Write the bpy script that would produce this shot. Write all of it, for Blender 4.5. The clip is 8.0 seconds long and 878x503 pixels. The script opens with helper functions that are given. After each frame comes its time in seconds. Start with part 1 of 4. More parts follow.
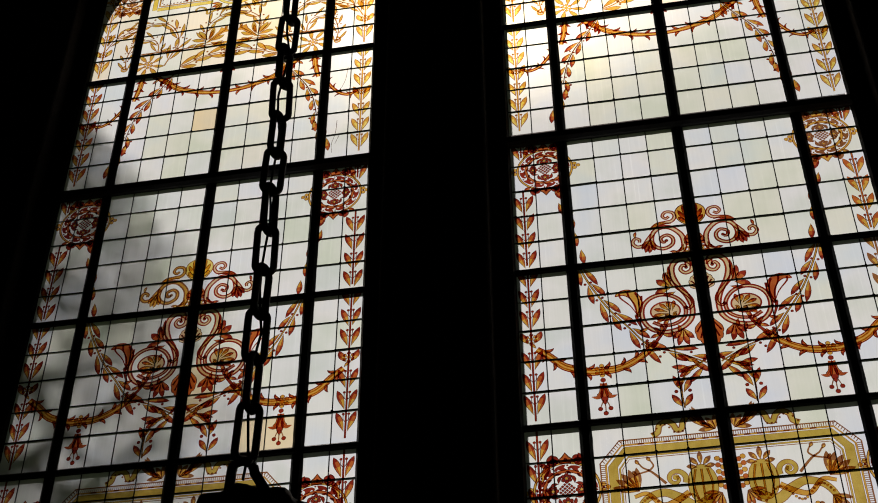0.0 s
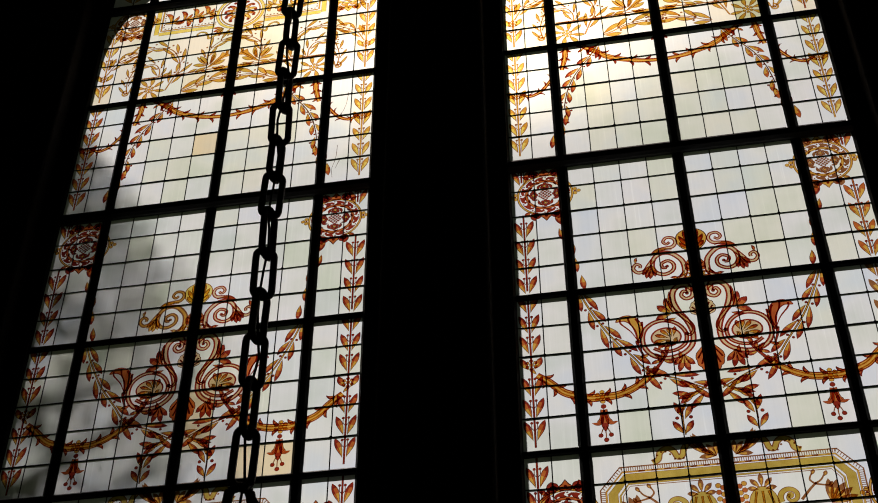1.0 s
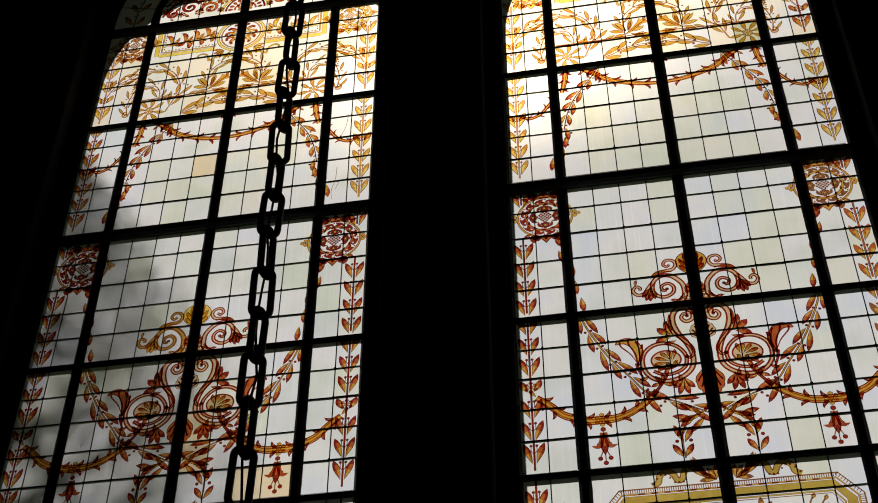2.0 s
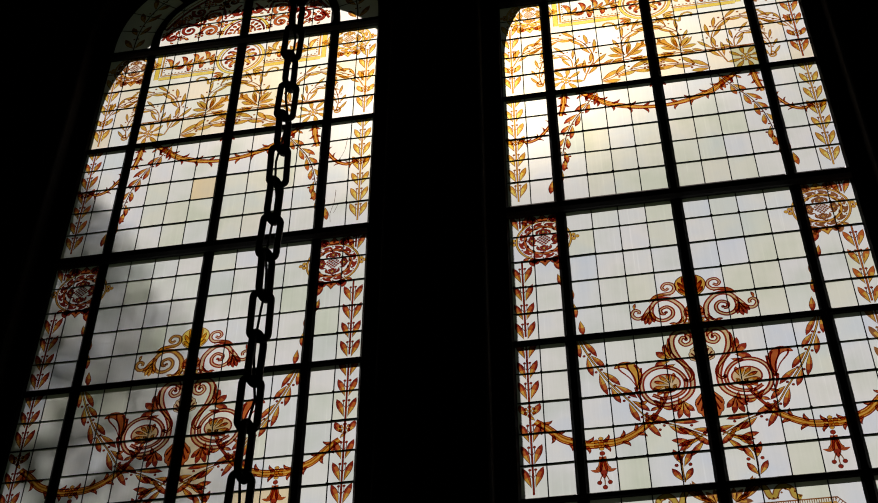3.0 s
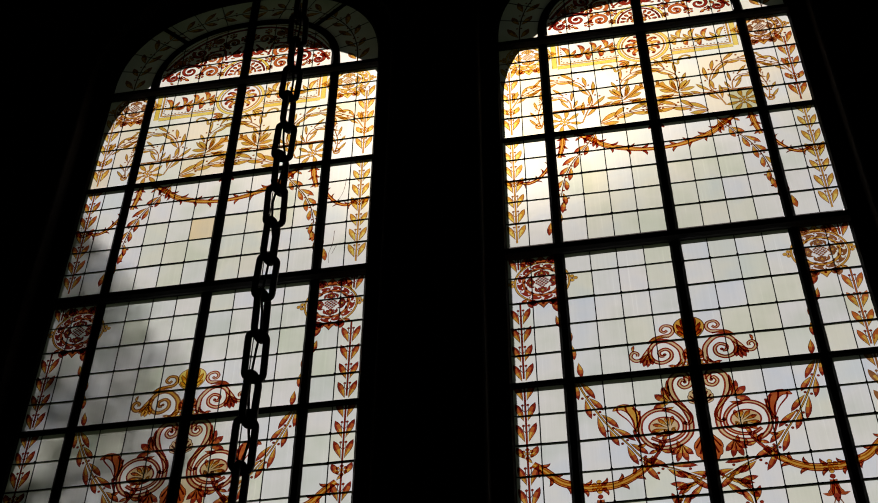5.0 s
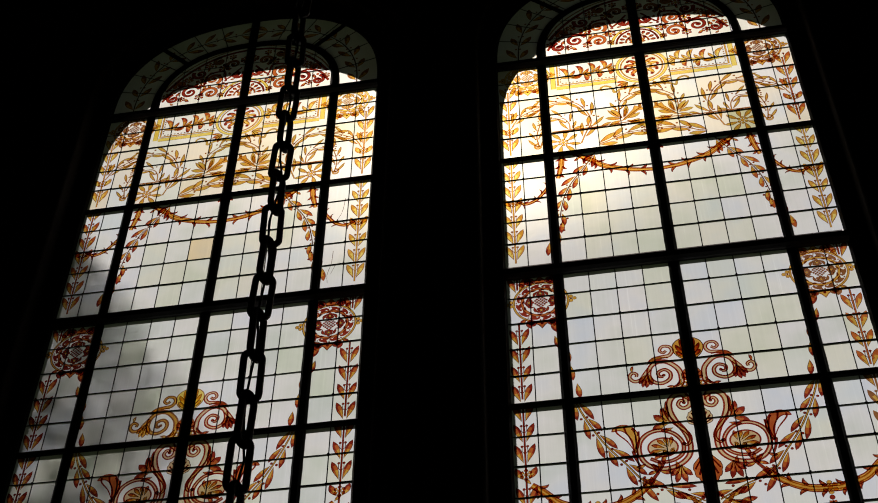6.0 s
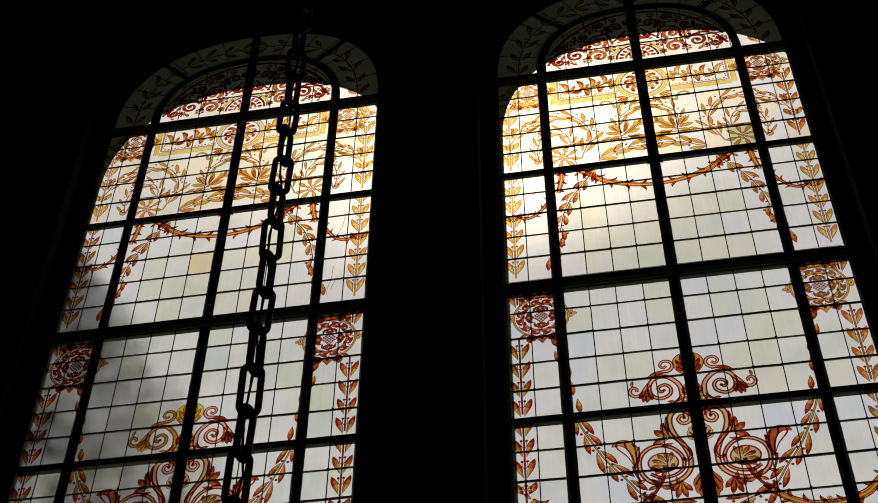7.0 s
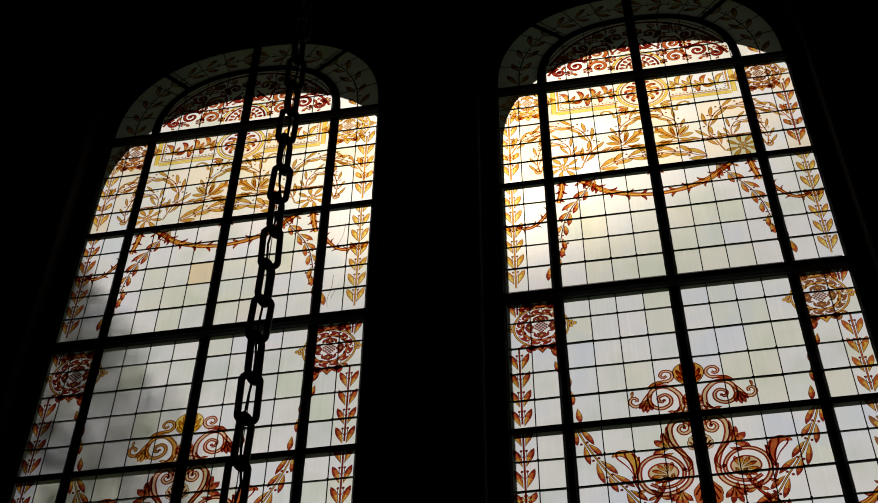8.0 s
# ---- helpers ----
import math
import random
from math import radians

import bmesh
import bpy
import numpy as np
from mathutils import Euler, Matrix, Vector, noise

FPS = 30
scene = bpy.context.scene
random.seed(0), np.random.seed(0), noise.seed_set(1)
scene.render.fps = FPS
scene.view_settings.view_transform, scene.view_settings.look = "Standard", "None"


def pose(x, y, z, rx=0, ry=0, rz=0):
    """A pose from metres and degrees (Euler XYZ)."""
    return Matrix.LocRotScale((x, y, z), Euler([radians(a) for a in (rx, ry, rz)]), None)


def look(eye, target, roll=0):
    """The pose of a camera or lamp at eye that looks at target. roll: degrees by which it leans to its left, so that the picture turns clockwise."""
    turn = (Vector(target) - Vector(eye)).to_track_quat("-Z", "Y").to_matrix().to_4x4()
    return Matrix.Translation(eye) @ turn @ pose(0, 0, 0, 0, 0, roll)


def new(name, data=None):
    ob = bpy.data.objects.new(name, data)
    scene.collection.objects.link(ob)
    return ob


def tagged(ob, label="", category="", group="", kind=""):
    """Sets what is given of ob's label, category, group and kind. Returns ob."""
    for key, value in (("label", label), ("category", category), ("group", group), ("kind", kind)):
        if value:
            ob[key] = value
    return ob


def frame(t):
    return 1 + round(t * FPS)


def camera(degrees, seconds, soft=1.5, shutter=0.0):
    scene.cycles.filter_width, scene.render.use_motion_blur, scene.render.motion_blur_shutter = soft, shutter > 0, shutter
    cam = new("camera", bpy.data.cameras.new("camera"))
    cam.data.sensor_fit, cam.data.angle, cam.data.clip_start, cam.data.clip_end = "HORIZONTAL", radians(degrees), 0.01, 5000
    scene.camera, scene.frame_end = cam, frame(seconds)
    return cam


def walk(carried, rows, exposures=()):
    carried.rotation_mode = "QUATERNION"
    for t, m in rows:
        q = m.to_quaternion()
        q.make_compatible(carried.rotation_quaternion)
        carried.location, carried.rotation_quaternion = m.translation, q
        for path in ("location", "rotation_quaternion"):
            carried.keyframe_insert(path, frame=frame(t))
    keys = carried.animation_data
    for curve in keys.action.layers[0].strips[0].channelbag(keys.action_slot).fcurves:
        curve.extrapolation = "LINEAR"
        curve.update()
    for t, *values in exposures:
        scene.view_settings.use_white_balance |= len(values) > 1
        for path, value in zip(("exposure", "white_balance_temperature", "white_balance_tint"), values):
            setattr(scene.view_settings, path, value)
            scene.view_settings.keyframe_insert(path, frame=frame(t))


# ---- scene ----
cam = camera(37.2, 8.0, soft=1.0)
PATH = [
    (0, (2.337, 0.545, 1.053), (2.06, 2.089, 2.294), -0.2),
    (0.5, (2.344, 0.554, 1.061), (2.066, 2.087, 2.316), -0.1),
    (1, (2.339, 0.563, 1.064), (2.065, 2.082, 2.335), -0.0),
    (1.5, (2.336, 0.576, 1.062), (2.065, 2.083, 2.348), 0.1),
    (3, (2.334, 0.589, 1.067), (2.071, 2.062, 2.394), 0.2),
    (3.5, (2.328, 0.593, 1.063), (2.069, 2.054, 2.403), 0.2),
    (4, (2.337, 0.601, 1.066), (2.078, 2.051, 2.42), 0.3),
    (4.5, (2.339, 0.598, 1.072), (2.082, 2.039, 2.435), 0.4),
    (6, (2.355, 0.61, 1.074), (2.101, 2.018, 2.471), 0.5),
    (6.5, (2.357, 0.614, 1.07), (2.104, 2.013, 2.476), 0.5),
    (7, (2.356, 0.614, 1.073), (2.104, 2.006, 2.487), 0.6),
    (7.5, (2.357, 0.618, 1.073), (2.106, 2.004, 2.493), 0.6),
    (8, (2.362, 0.624, 1.069), (2.11, 2.003, 2.495), 0.7),
]
walk(cam, [(t, look(eye, target, roll)) for t, eye, target, roll in PATH], exposures=[(0, 0.10, 6640, 19), (2, 0.02, 6640, 19), (4, -0.05, 6640, 19), (8, -0.12, 6640, 19)])

# ---- light: sun and sky behind the window wall ----
SUN_WAY = Vector((-0.115, 1.0, 1.13)).normalized()
world = bpy.data.worlds.new("sky")
scene.world = world
world.use_nodes = True
wt = world.node_tree
sky = wt.nodes.new("ShaderNodeTexSky")
sky.sky_type = "NISHITA"
sky.sun_disc = False
sky.dust_density = 2.5
sky.sun_elevation = math.asin(SUN_WAY.z)
sky.sun_rotation = math.atan2(SUN_WAY.x, SUN_WAY.y)
wt.links.new(sky.outputs["Color"], wt.nodes["Background"].inputs["Color"])
wt.nodes["Background"].inputs["Strength"].default_value = 0.0028
sun = new("sun", bpy.data.lights.new("sun", "SUN"))
sun.data.energy = 4.0
sun.data.angle = radians(0.45)
sun.data.color = (1.0, 0.96, 0.91)
sun.rotation_euler = SUN_WAY.to_track_quat("Z", "Y").to_euler()


# ---- materials ----
def material(name):
    m = bpy.data.materials.new(name)
    m.use_nodes = True
    m.node_tree.nodes.clear()
    return m, m.node_tree.nodes, m.node_tree.links


def node(nodes, kind, **values):
    n = nodes.new("ShaderNode" + kind)
    for key, value in values.items():
        n.inputs[key.replace("_", " ")].default_value = value
    return n


def ramp(nodes, stops):
    r = nodes.new("ShaderNodeValToRGB")
    el = r.color_ramp.elements
    while len(el) < len(stops):
        el.new(0.5)
    for e, (p, c) in zip(el, stops):
        e.position, e.color = p, (*c, 1)
    return r


def finish(m, nodes, links, shader):
    out = nodes.new("ShaderNodeOutputMaterial")
    links.new(shader, out.inputs["Surface"])
    return m


def solid(name, dark, light, scale, rough=0.7, metal=0.0, bump=0.3, fine=8.0, shine=0.5):
    """A grained, stained surface: two scales of noise in colour, roughness and relief."""
    m, nodes, links = material(name)
    co = nodes.new("ShaderNodeTexCoord")
    big = node(nodes, "TexNoise", Scale=scale, Detail=6.0, Roughness=0.6)
    small = node(nodes, "TexNoise", Scale=scale * fine, Detail=4.0)
    for n in (big, small):
        links.new(co.outputs["Object"], n.inputs["Vector"])
    mix = nodes.new("ShaderNodeMath")
    mix.operation = "MULTIPLY_ADD"
    mix.inputs[1].default_value = 0.35
    links.new(small.outputs["Fac"], mix.inputs[0])
    half = nodes.new("ShaderNodeMath")
    half.operation = "MULTIPLY"
    half.inputs[1].default_value = 0.65
    links.new(big.outputs["Fac"], half.inputs[0])
    links.new(half.outputs[0], mix.inputs[2])
    r = ramp(nodes, [(0.35, dark), (0.65, light)])
    links.new(mix.outputs[0], r.inputs["Fac"])
    b = node(nodes, "Bump", Strength=bump, Distance=0.01)
    links.new(mix.outputs[0], b.inputs["Height"])
    p = node(nodes, "BsdfPrincipled", Roughness=rough, Metallic=metal, Specular_IOR_Level=shine)
    links.new(r.outputs["Color"], p.inputs["Base Color"])
    links.new(b.outputs["Normal"], p.inputs["Normal"])
    return finish(m, nodes, links, p.outputs["BSDF"])


def cathedral_glass(name, stops):
    """Obscured leaded glass: daylight is scattered through it, most of it near its own way; drips and grime streak it."""
    m, nodes, links = material(name)
    info = nodes.new("ShaderNodeObjectInfo")
    geo = nodes.new("ShaderNodeNewGeometry")
    tint = ramp(nodes, stops)
    links.new(info.outputs["Random"], tint.inputs["Fac"])
    stretch = nodes.new("ShaderNodeMapping")
    stretch.inputs["Scale"].default_value = (70, 1, 1.3)
    links.new(geo.outputs["Position"], stretch.inputs["Vector"])
    streak = node(nodes, "TexNoise", Scale=1.0, Detail=5.0, Roughness=0.65)
    links.new(stretch.outputs["Vector"], streak.inputs["Vector"])
    sr = ramp(nodes, [(0.30, (0.86, 0.86, 0.86)), (0.60, (0.90, 0.90, 0.90)), (0.72, (1, 1, 1))])
    links.new(streak.outputs["Fac"], sr.inputs["Fac"])
    cloud = node(nodes, "TexNoise", Scale=3.1, Detail=3.0)
    links.new(geo.outputs["Position"], cloud.inputs["Vector"])
    cr = ramp(nodes, [(0.30, (0.82, 0.87, 0.80)), (0.5, (0.96, 0.97, 0.96)), (0.70, (0.86, 0.92, 1.0))])
    links.new(cloud.outputs["Fac"], cr.inputs["Fac"])
    mulA = nodes.new("ShaderNodeMixRGB")
    mulB = nodes.new("ShaderNodeMixRGB")
    for n in (mulA, mulB):
        n.blend_type = "MULTIPLY"
        n.inputs[0].default_value = 1.0
    links.new(tint.outputs["Color"], mulA.inputs[1])
    links.new(sr.outputs["Color"], mulA.inputs[2])
    links.new(mulA.outputs["Color"], mulB.inputs[1])
    links.new(cr.outputs["Color"], mulB.inputs[2])
    wave = node(nodes, "TexNoise", Scale=22.0, Detail=2.0)
    links.new(geo.outputs["Position"], wave.inputs["Vector"])
    b = node(nodes, "Bump", Strength=0.12, Distance=0.004)
    links.new(wave.outputs["Fac"], b.inputs["Height"])
    tr = nodes.new("ShaderNodeBsdfTranslucent")
    rf = node(nodes, "BsdfRefraction", Roughness=1.0, IOR=1.22)
    gl = node(nodes, "BsdfGlossy", Roughness=0.12)
    links.new(mulB.outputs["Color"], tr.inputs["Color"])
    # Yellow put into the refraction colour to warm the glow round the sun
    deep = nodes.new("ShaderNodeMixRGB")
    deep.blend_type = "MULTIPLY"
    deep.inputs[0].default_value = 1.0
    deep.inputs[2].default_value = (1.0, 0.86, 0.58, 1)
    links.new(mulB.outputs["Color"], deep.inputs[1])
    links.new(deep.outputs["Color"], rf.inputs["Color"])
    links.new(b.outputs["Normal"], rf.inputs["Normal"])
    links.new(b.outputs["Normal"], gl.inputs["Normal"])
    body = node(nodes, "MixShader", Fac=GLASS_CLEAR)
    links.new(tr.outputs[0], body.inputs[1])
    links.new(rf.outputs[0], body.inputs[2])
    fres = node(nodes, "Fresnel", IOR=1.3)
    top = nodes.new("ShaderNodeMixShader")
    links.new(fres.outputs[0], top.inputs["Fac"])
    links.new(body.outputs[0], top.inputs[1])
    links.new(gl.outputs[0], top.inputs[2])
    return finish(m, nodes, links, top.outputs[0])


def clear_face(name):
    """The clear outer face and cut edges of a quarry."""
    m, nodes, links = material(name)
    t = nodes.new("ShaderNodeBsdfTransparent")
    t.inputs["Color"].default_value = (0.97, 0.98, 0.97, 1)
    return finish(m, nodes, links, t.outputs[0])


def stain(name, a, b, body=0.02):
    """Fired glass paint: a coloured film that the light of the quarry behind comes through."""
    m, nodes, links = material(name)
    geo = nodes.new("ShaderNodeNewGeometry")
    n1 = node(nodes, "TexNoise", Scale=28.0, Detail=3.0)
    n2 = node(nodes, "TexNoise", Scale=4.0, Detail=1.0)
    for n in (n1, n2):
        links.new(geo.outputs["Position"], n.inputs["Vector"])
    add = nodes.new("ShaderNodeMath")
    add.operation = "ADD"
    links.new(n1.outputs["Fac"], add.inputs[0])
    links.new(n2.outputs["Fac"], add.inputs[1])
    half = nodes.new("ShaderNodeMath")
    half.operation = "MULTIPLY"
    half.inputs[1].default_value = 0.5
    links.new(add.outputs[0], half.inputs[0])
    r = ramp(nodes, [(0.38, a), (0.62, b)])
    links.new(half.outputs[0], r.inputs["Fac"])
    t = nodes.new("ShaderNodeBsdfTransparent")
    d = nodes.new("ShaderNodeBsdfDiffuse")
    links.new(r.outputs["Color"], t.inputs["Color"])
    links.new(r.outputs["Color"], d.inputs["Color"])
    mix = node(nodes, "MixShader", Fac=body)
    links.new(t.outputs[0], mix.inputs[1])
    links.new(d.outputs[0], mix.inputs[2])
    return finish(m, nodes, links, mix.outputs[0])


def needles(name):
    """Sprays of the added shade caster: brown-green, with a translucent tan to warm its shade."""
    m, nodes, links = material(name)
    geo = nodes.new("ShaderNodeNewGeometry")
    n = node(nodes, "TexNoise", Scale=5.0, Detail=3.0)
    links.new(geo.outputs["Position"], n.inputs["Vector"])
    r = ramp(nodes, [(0.35, (0.07, 0.075, 0.025)), (0.65, (0.13, 0.10, 0.04))])
    links.new(n.outputs["Fac"], r.inputs["Fac"])
    d = nodes.new("ShaderNodeBsdfDiffuse")
    t = node(nodes, "BsdfTranslucent", Color=(0.52, 0.36, 0.15, 1))
    links.new(r.outputs["Color"], d.inputs["Color"])
    mix = node(nodes, "MixShader", Fac=0.6)
    links.new(d.outputs[0], mix.inputs[1])
    links.new(t.outputs[0], mix.inputs[2])
    return finish(m, nodes, links, mix.outputs[0])


GLASS_CLEAR = 0.026
WHITE_STOPS = [(0.0, (0.81, 0.86, 0.87)), (0.3, (0.84, 0.87, 0.86)), (0.55, (0.80, 0.86, 0.83)), (0.8, (0.85, 0.87, 0.87)), (1.0, (0.82, 0.86, 0.88))]
M_WHITE = cathedral_glass("white_cathedral_glass", WHITE_STOPS)
M_GREEN = cathedral_glass("pale_green_glass", [(0.0, (0.77, 0.83, 0.73)), (0.5, (0.81, 0.84, 0.75)), (1.0, (0.76, 0.83, 0.75))])
M_YELLOW = cathedral_glass("pale_yellow_glass", [(0.0, (0.83, 0.84, 0.73)), (0.5, (0.80, 0.84, 0.75)), (1.0, (0.84, 0.845, 0.76))])
M_BLUE = cathedral_glass("pale_blue_glass", [(0.0, (0.78, 0.84, 0.86)), (0.5, (0.81, 0.85, 0.87)), (1.0, (0.77, 0.83, 0.86))])
M_CREAM = cathedral_glass("cream_glass", [(0.0, (0.88, 0.84, 0.70)), (0.5, (0.87, 0.85, 0.76)), (1.0, (0.88, 0.83, 0.68))])
M_OLIVE = cathedral_glass("dirty_olive_glass", [(0.0, (0.56, 0.58, 0.38)), (1.0, (0.62, 0.62, 0.42))])
M_AMBER = cathedral_glass("tea_coloured_glass", [(0.0, (0.84, 0.72, 0.48)), (1.0, (0.86, 0.76, 0.52))])
M_CLEAR = clear_face("clear_glass_face")
LINE, RED, ORANGE, AMBER, GOLD, BROWN, OLIVE, TAN = range(8)
PAINTS = [
    stain("brown_trace_line", (0.060, 0.010, 0.006), (0.13, 0.022, 0.010)),
    stain("red_stain", (0.20, 0.014, 0.009), (0.36, 0.038, 0.018)),
    stain("orange_stain", (0.46, 0.085, 0.020), (0.64, 0.17, 0.040)),
    stain("amber_stain", (0.66, 0.30, 0.040), (0.82, 0.46, 0.085)),
    stain("gold_stain", (0.90, 0.64, 0.10), (0.96, 0.76, 0.22)),
    stain("brown_stain", (0.26, 0.085, 0.028), (0.40, 0.16, 0.055)),
    stain("olive_gold_stain", (0.54, 0.35, 0.055), (0.68, 0.47, 0.10)),
    stain("pale_tan_stain", (0.68, 0.46, 0.24), (0.80, 0.60, 0.36)),
]
M_LEAD = solid("oxidised_lead", (0.03, 0.03, 0.032), (0.07, 0.07, 0.07), 30, 0.6, 0.6)
M_IRON = solid("black_painted_iron", (0.012, 0.012, 0.012), (0.03, 0.027, 0.025), 14, 0.55, 0.3, 0.5)
M_CHAIN = solid("forged_black_iron", (0.010, 0.010, 0.010), (0.028, 0.025, 0.022), 40, 0.5, 0.7, 0.6)
M_WALL = solid("dark_plaster", (0.12, 0.10, 0.09), (0.19, 0.165, 0.145), 1.6, 0.95, 0.0, 0.25, 16, shine=0.1)
# Coloured dark so the outer reveal bounces little light onto the arch glass
M_MASONRY = solid("low_bounce_masonry", (0.035, 0.032, 0.028), (0.065, 0.058, 0.05), 2.2, 0.95, 0.0, 0.35, 14, shine=0.1)
# Near-black colour carries the shade of the backlit inner wall face
M_STONE = solid("shade_dark_stone", (0.018, 0.016, 0.014), (0.034, 0.030, 0.026), 5, 0.95, 0.0, 0.4, shine=0.1)
M_WOOD = solid("dark_oak", (0.022, 0.013, 0.008), (0.05, 0.03, 0.018), 6, 0.6, 0.0, 0.3)
M_FLOOR = solid("dark_stone_floor", (0.12, 0.11, 0.10), (0.22, 0.20, 0.18), 3, 0.6)
M_GRASS = solid("dark_shaded_lawn", (0.022, 0.034, 0.014), (0.045, 0.055, 0.022), 0.7, 0.95, shine=0.1)
M_BARK = solid("pine_bark", (0.05, 0.035, 0.025), (0.11, 0.08, 0.06), 6, 0.9)
M_NEEDLES = needles("pine_needles")
M_CABLE = solid("black_rubber_cable", (0.012, 0.012, 0.012), (0.02, 0.02, 0.02), 60, 0.6)


# ---- mesh helpers ----
def part(name, bm, mat, parent=None, label=""):
    """Link a bmesh as one mesh object under a thing or a part."""
    me = bpy.data.meshes.new(name)
    bm.to_mesh(me)
    bm.free()
    for m in mat if isinstance(mat, list) else [mat]:
        me.materials.append(m)
    return link(name, me, parent, label)


def link(name, me, parent=None, label=""):
    ob = new(name, me)
    ob.parent = parent
    return tagged(ob, label)


def box(bm, x0, x1, y0, y1, z0, z1):
    v = [bm.verts.new((x, y, z)) for x in (x0, x1) for y in (y0, y1) for z in (z0, z1)]
    for f in ((0, 1, 3, 2), (4, 6, 7, 5), (0, 4, 5, 1), (2, 3, 7, 6), (0, 2, 6, 4), (1, 5, 7, 3)):
        bm.faces.new([v[i] for i in f])


def sweep(bm, path, section, closed=False):
    """Sweep a closed (x, y) section along a path of (point, side, up) triples."""
    rings = [[bm.verts.new(p + side * a + up * b) for a, b in section] for p, side, up in path]
    n = len(section)
    for i in range(len(rings) if closed else len(rings) - 1):
        r, s = rings[i], rings[(i + 1) % len(rings)]
        for j in range(n):
            bm.faces.new((r[j], r[(j + 1) % n], s[(j + 1) % n], s[j]))
    if not closed:
        bm.faces.new(rings[0])
        bm.faces.new(rings[-1][::-1])


def smooth_faces(bm):
    for f in bm.faces:
        f.smooth = True


def at_angle(deg, r=1.0):
    return Vector((math.cos(radians(deg)), math.sin(radians(deg)))) * r


# ---- plan ----
GLASS_Y = 6.0
CENTRES = (0.0, 2.715)
HALF, MULLION = 0.945, 0.650
ROWS = (8.064, 7.139, 6.158, 5.228, 4.284, 3.345)
BARS = (0.060, 0.042, 0.072, 0.042, 0.040, 0.07)
HEADS = (8.075, 7.135, 6.160, 5.220, 4.280)
FEET = (7.158, 6.224, 5.244, 4.298, 3.365)
SPRING = 8.125
FLOOR, TOP = -0.55, 10.4
OUTER = 0.565


def arch(x, a, b, n=2.35):
    """Height over the springing line of a basket-handle arch of half-width a and rise b."""
    return b * max(0.0, 1 - min(1.0, abs(x / a)) ** n) ** (1 / n)


def arch_point(k, a, b, n=2.35):
    """Point k (0 right foot, 1 left foot) along that arch."""
    c, s = math.cos(math.pi * k), math.sin(math.pi * k)
    return math.copysign(abs(c) ** (2 / n), c) * a, s ** (2 / n) * b


OUT_B, IN_B = 0.88, 0.60


# ---- structure ----
def pierced(bm, y0, y1, x0, x1, z0, z1, a, b, bottom):
    """A wall slab between y0 and y1 with an arched opening at each window centre."""
    xs = {x0, x1}
    for c in CENTRES:
        xs |= {round(c + a * math.cos(math.pi * k / 48), 5) for k in range(49)}
    xs = sorted(xs)

    def height(x):
        for c in CENTRES:
            if abs(x - c) <= a + 1e-4:
                return SPRING + arch(x - c, a, b)
        return None

    def quad(p):
        bm.faces.new([bm.verts.new(q) for q in p])

    for xa, xb in zip(xs, xs[1:]):
        mid = height((xa + xb) / 2)
        spans = [((z0, z0), (z1, z1))]
        if mid is not None:
            ha, hb = height(xa) or SPRING, height(xb) or SPRING
            spans = [((z0, z0), (bottom, bottom)), ((ha, hb), (z1, z1))]
            quad([(xa, y0, ha), (xa, y1, ha), (xb, y1, hb), (xb, y0, hb)])
            quad([(xa, y0, bottom), (xb, y0, bottom), (xb, y1, bottom), (xa, y1, bottom)])
        for (la, lb), (ua, ub) in spans:
            quad([(xa, y0, la), (xb, y0, lb), (xb, y0, ub), (xa, y0, ua)])
            quad([(xb, y1, lb), (xa, y1, la), (xa, y1, ua), (xb, y1, ub)])
    for c in CENTRES:
        for s in (-1, 1):
            x = c + s * a
            quad([(x, y0, bottom), (x, y1, bottom), (x, y1, SPRING), (x, y0, SPRING)])
    bmesh.ops.remove_doubles(bm, verts=bm.verts, dist=1e-4)
    bmesh.ops.recalc_face_normals(bm, faces=bm.faces)


X0, X1, Y0 = -4.5, 7.5, -7.0
bm = bmesh.new()
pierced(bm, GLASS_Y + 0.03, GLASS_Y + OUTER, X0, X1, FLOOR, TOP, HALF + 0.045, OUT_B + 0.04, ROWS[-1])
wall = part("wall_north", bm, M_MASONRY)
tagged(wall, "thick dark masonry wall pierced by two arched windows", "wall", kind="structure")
# Shade of the inner jambs is put into this stone's near-black colour
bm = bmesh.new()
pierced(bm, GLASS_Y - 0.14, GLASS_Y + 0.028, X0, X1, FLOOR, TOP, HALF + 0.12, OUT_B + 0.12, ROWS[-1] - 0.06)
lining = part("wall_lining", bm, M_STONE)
tagged(lining, "stone inner face of the window wall, coloured near black for its shade", "wall", kind="structure")


def plain_wall(name, label, x0, x1, y0, y1, z0, z1, mat, category="wall"):
    b = bmesh.new()
    box(b, x0, x1, y0, y1, z0, z1)
    return tagged(part(name, b, mat), label, category, kind="structure")


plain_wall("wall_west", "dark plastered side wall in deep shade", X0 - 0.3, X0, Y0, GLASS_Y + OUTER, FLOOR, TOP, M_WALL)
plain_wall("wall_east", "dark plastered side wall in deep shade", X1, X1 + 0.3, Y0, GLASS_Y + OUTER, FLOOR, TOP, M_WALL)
plain_wall("wall_south", "dark plastered back wall of the hall", X0 - 0.3, X1 + 0.3, Y0 - 0.3, Y0, FLOOR, TOP, M_WALL)
plain_wall("floor", "dark stone floor of the hall", X0 - 0.3, X1 + 0.3, Y0 - 0.3, GLASS_Y + OUTER, FLOOR - 0.3, FLOOR, M_FLOOR, "floor")
plain_wall("ceiling", "dark ceiling high over the hall", X0 - 0.3, X1 + 0.3, Y0 - 0.3, GLASS_Y + OUTER, TOP, TOP + 0.3, M_WOOD, "ceiling")


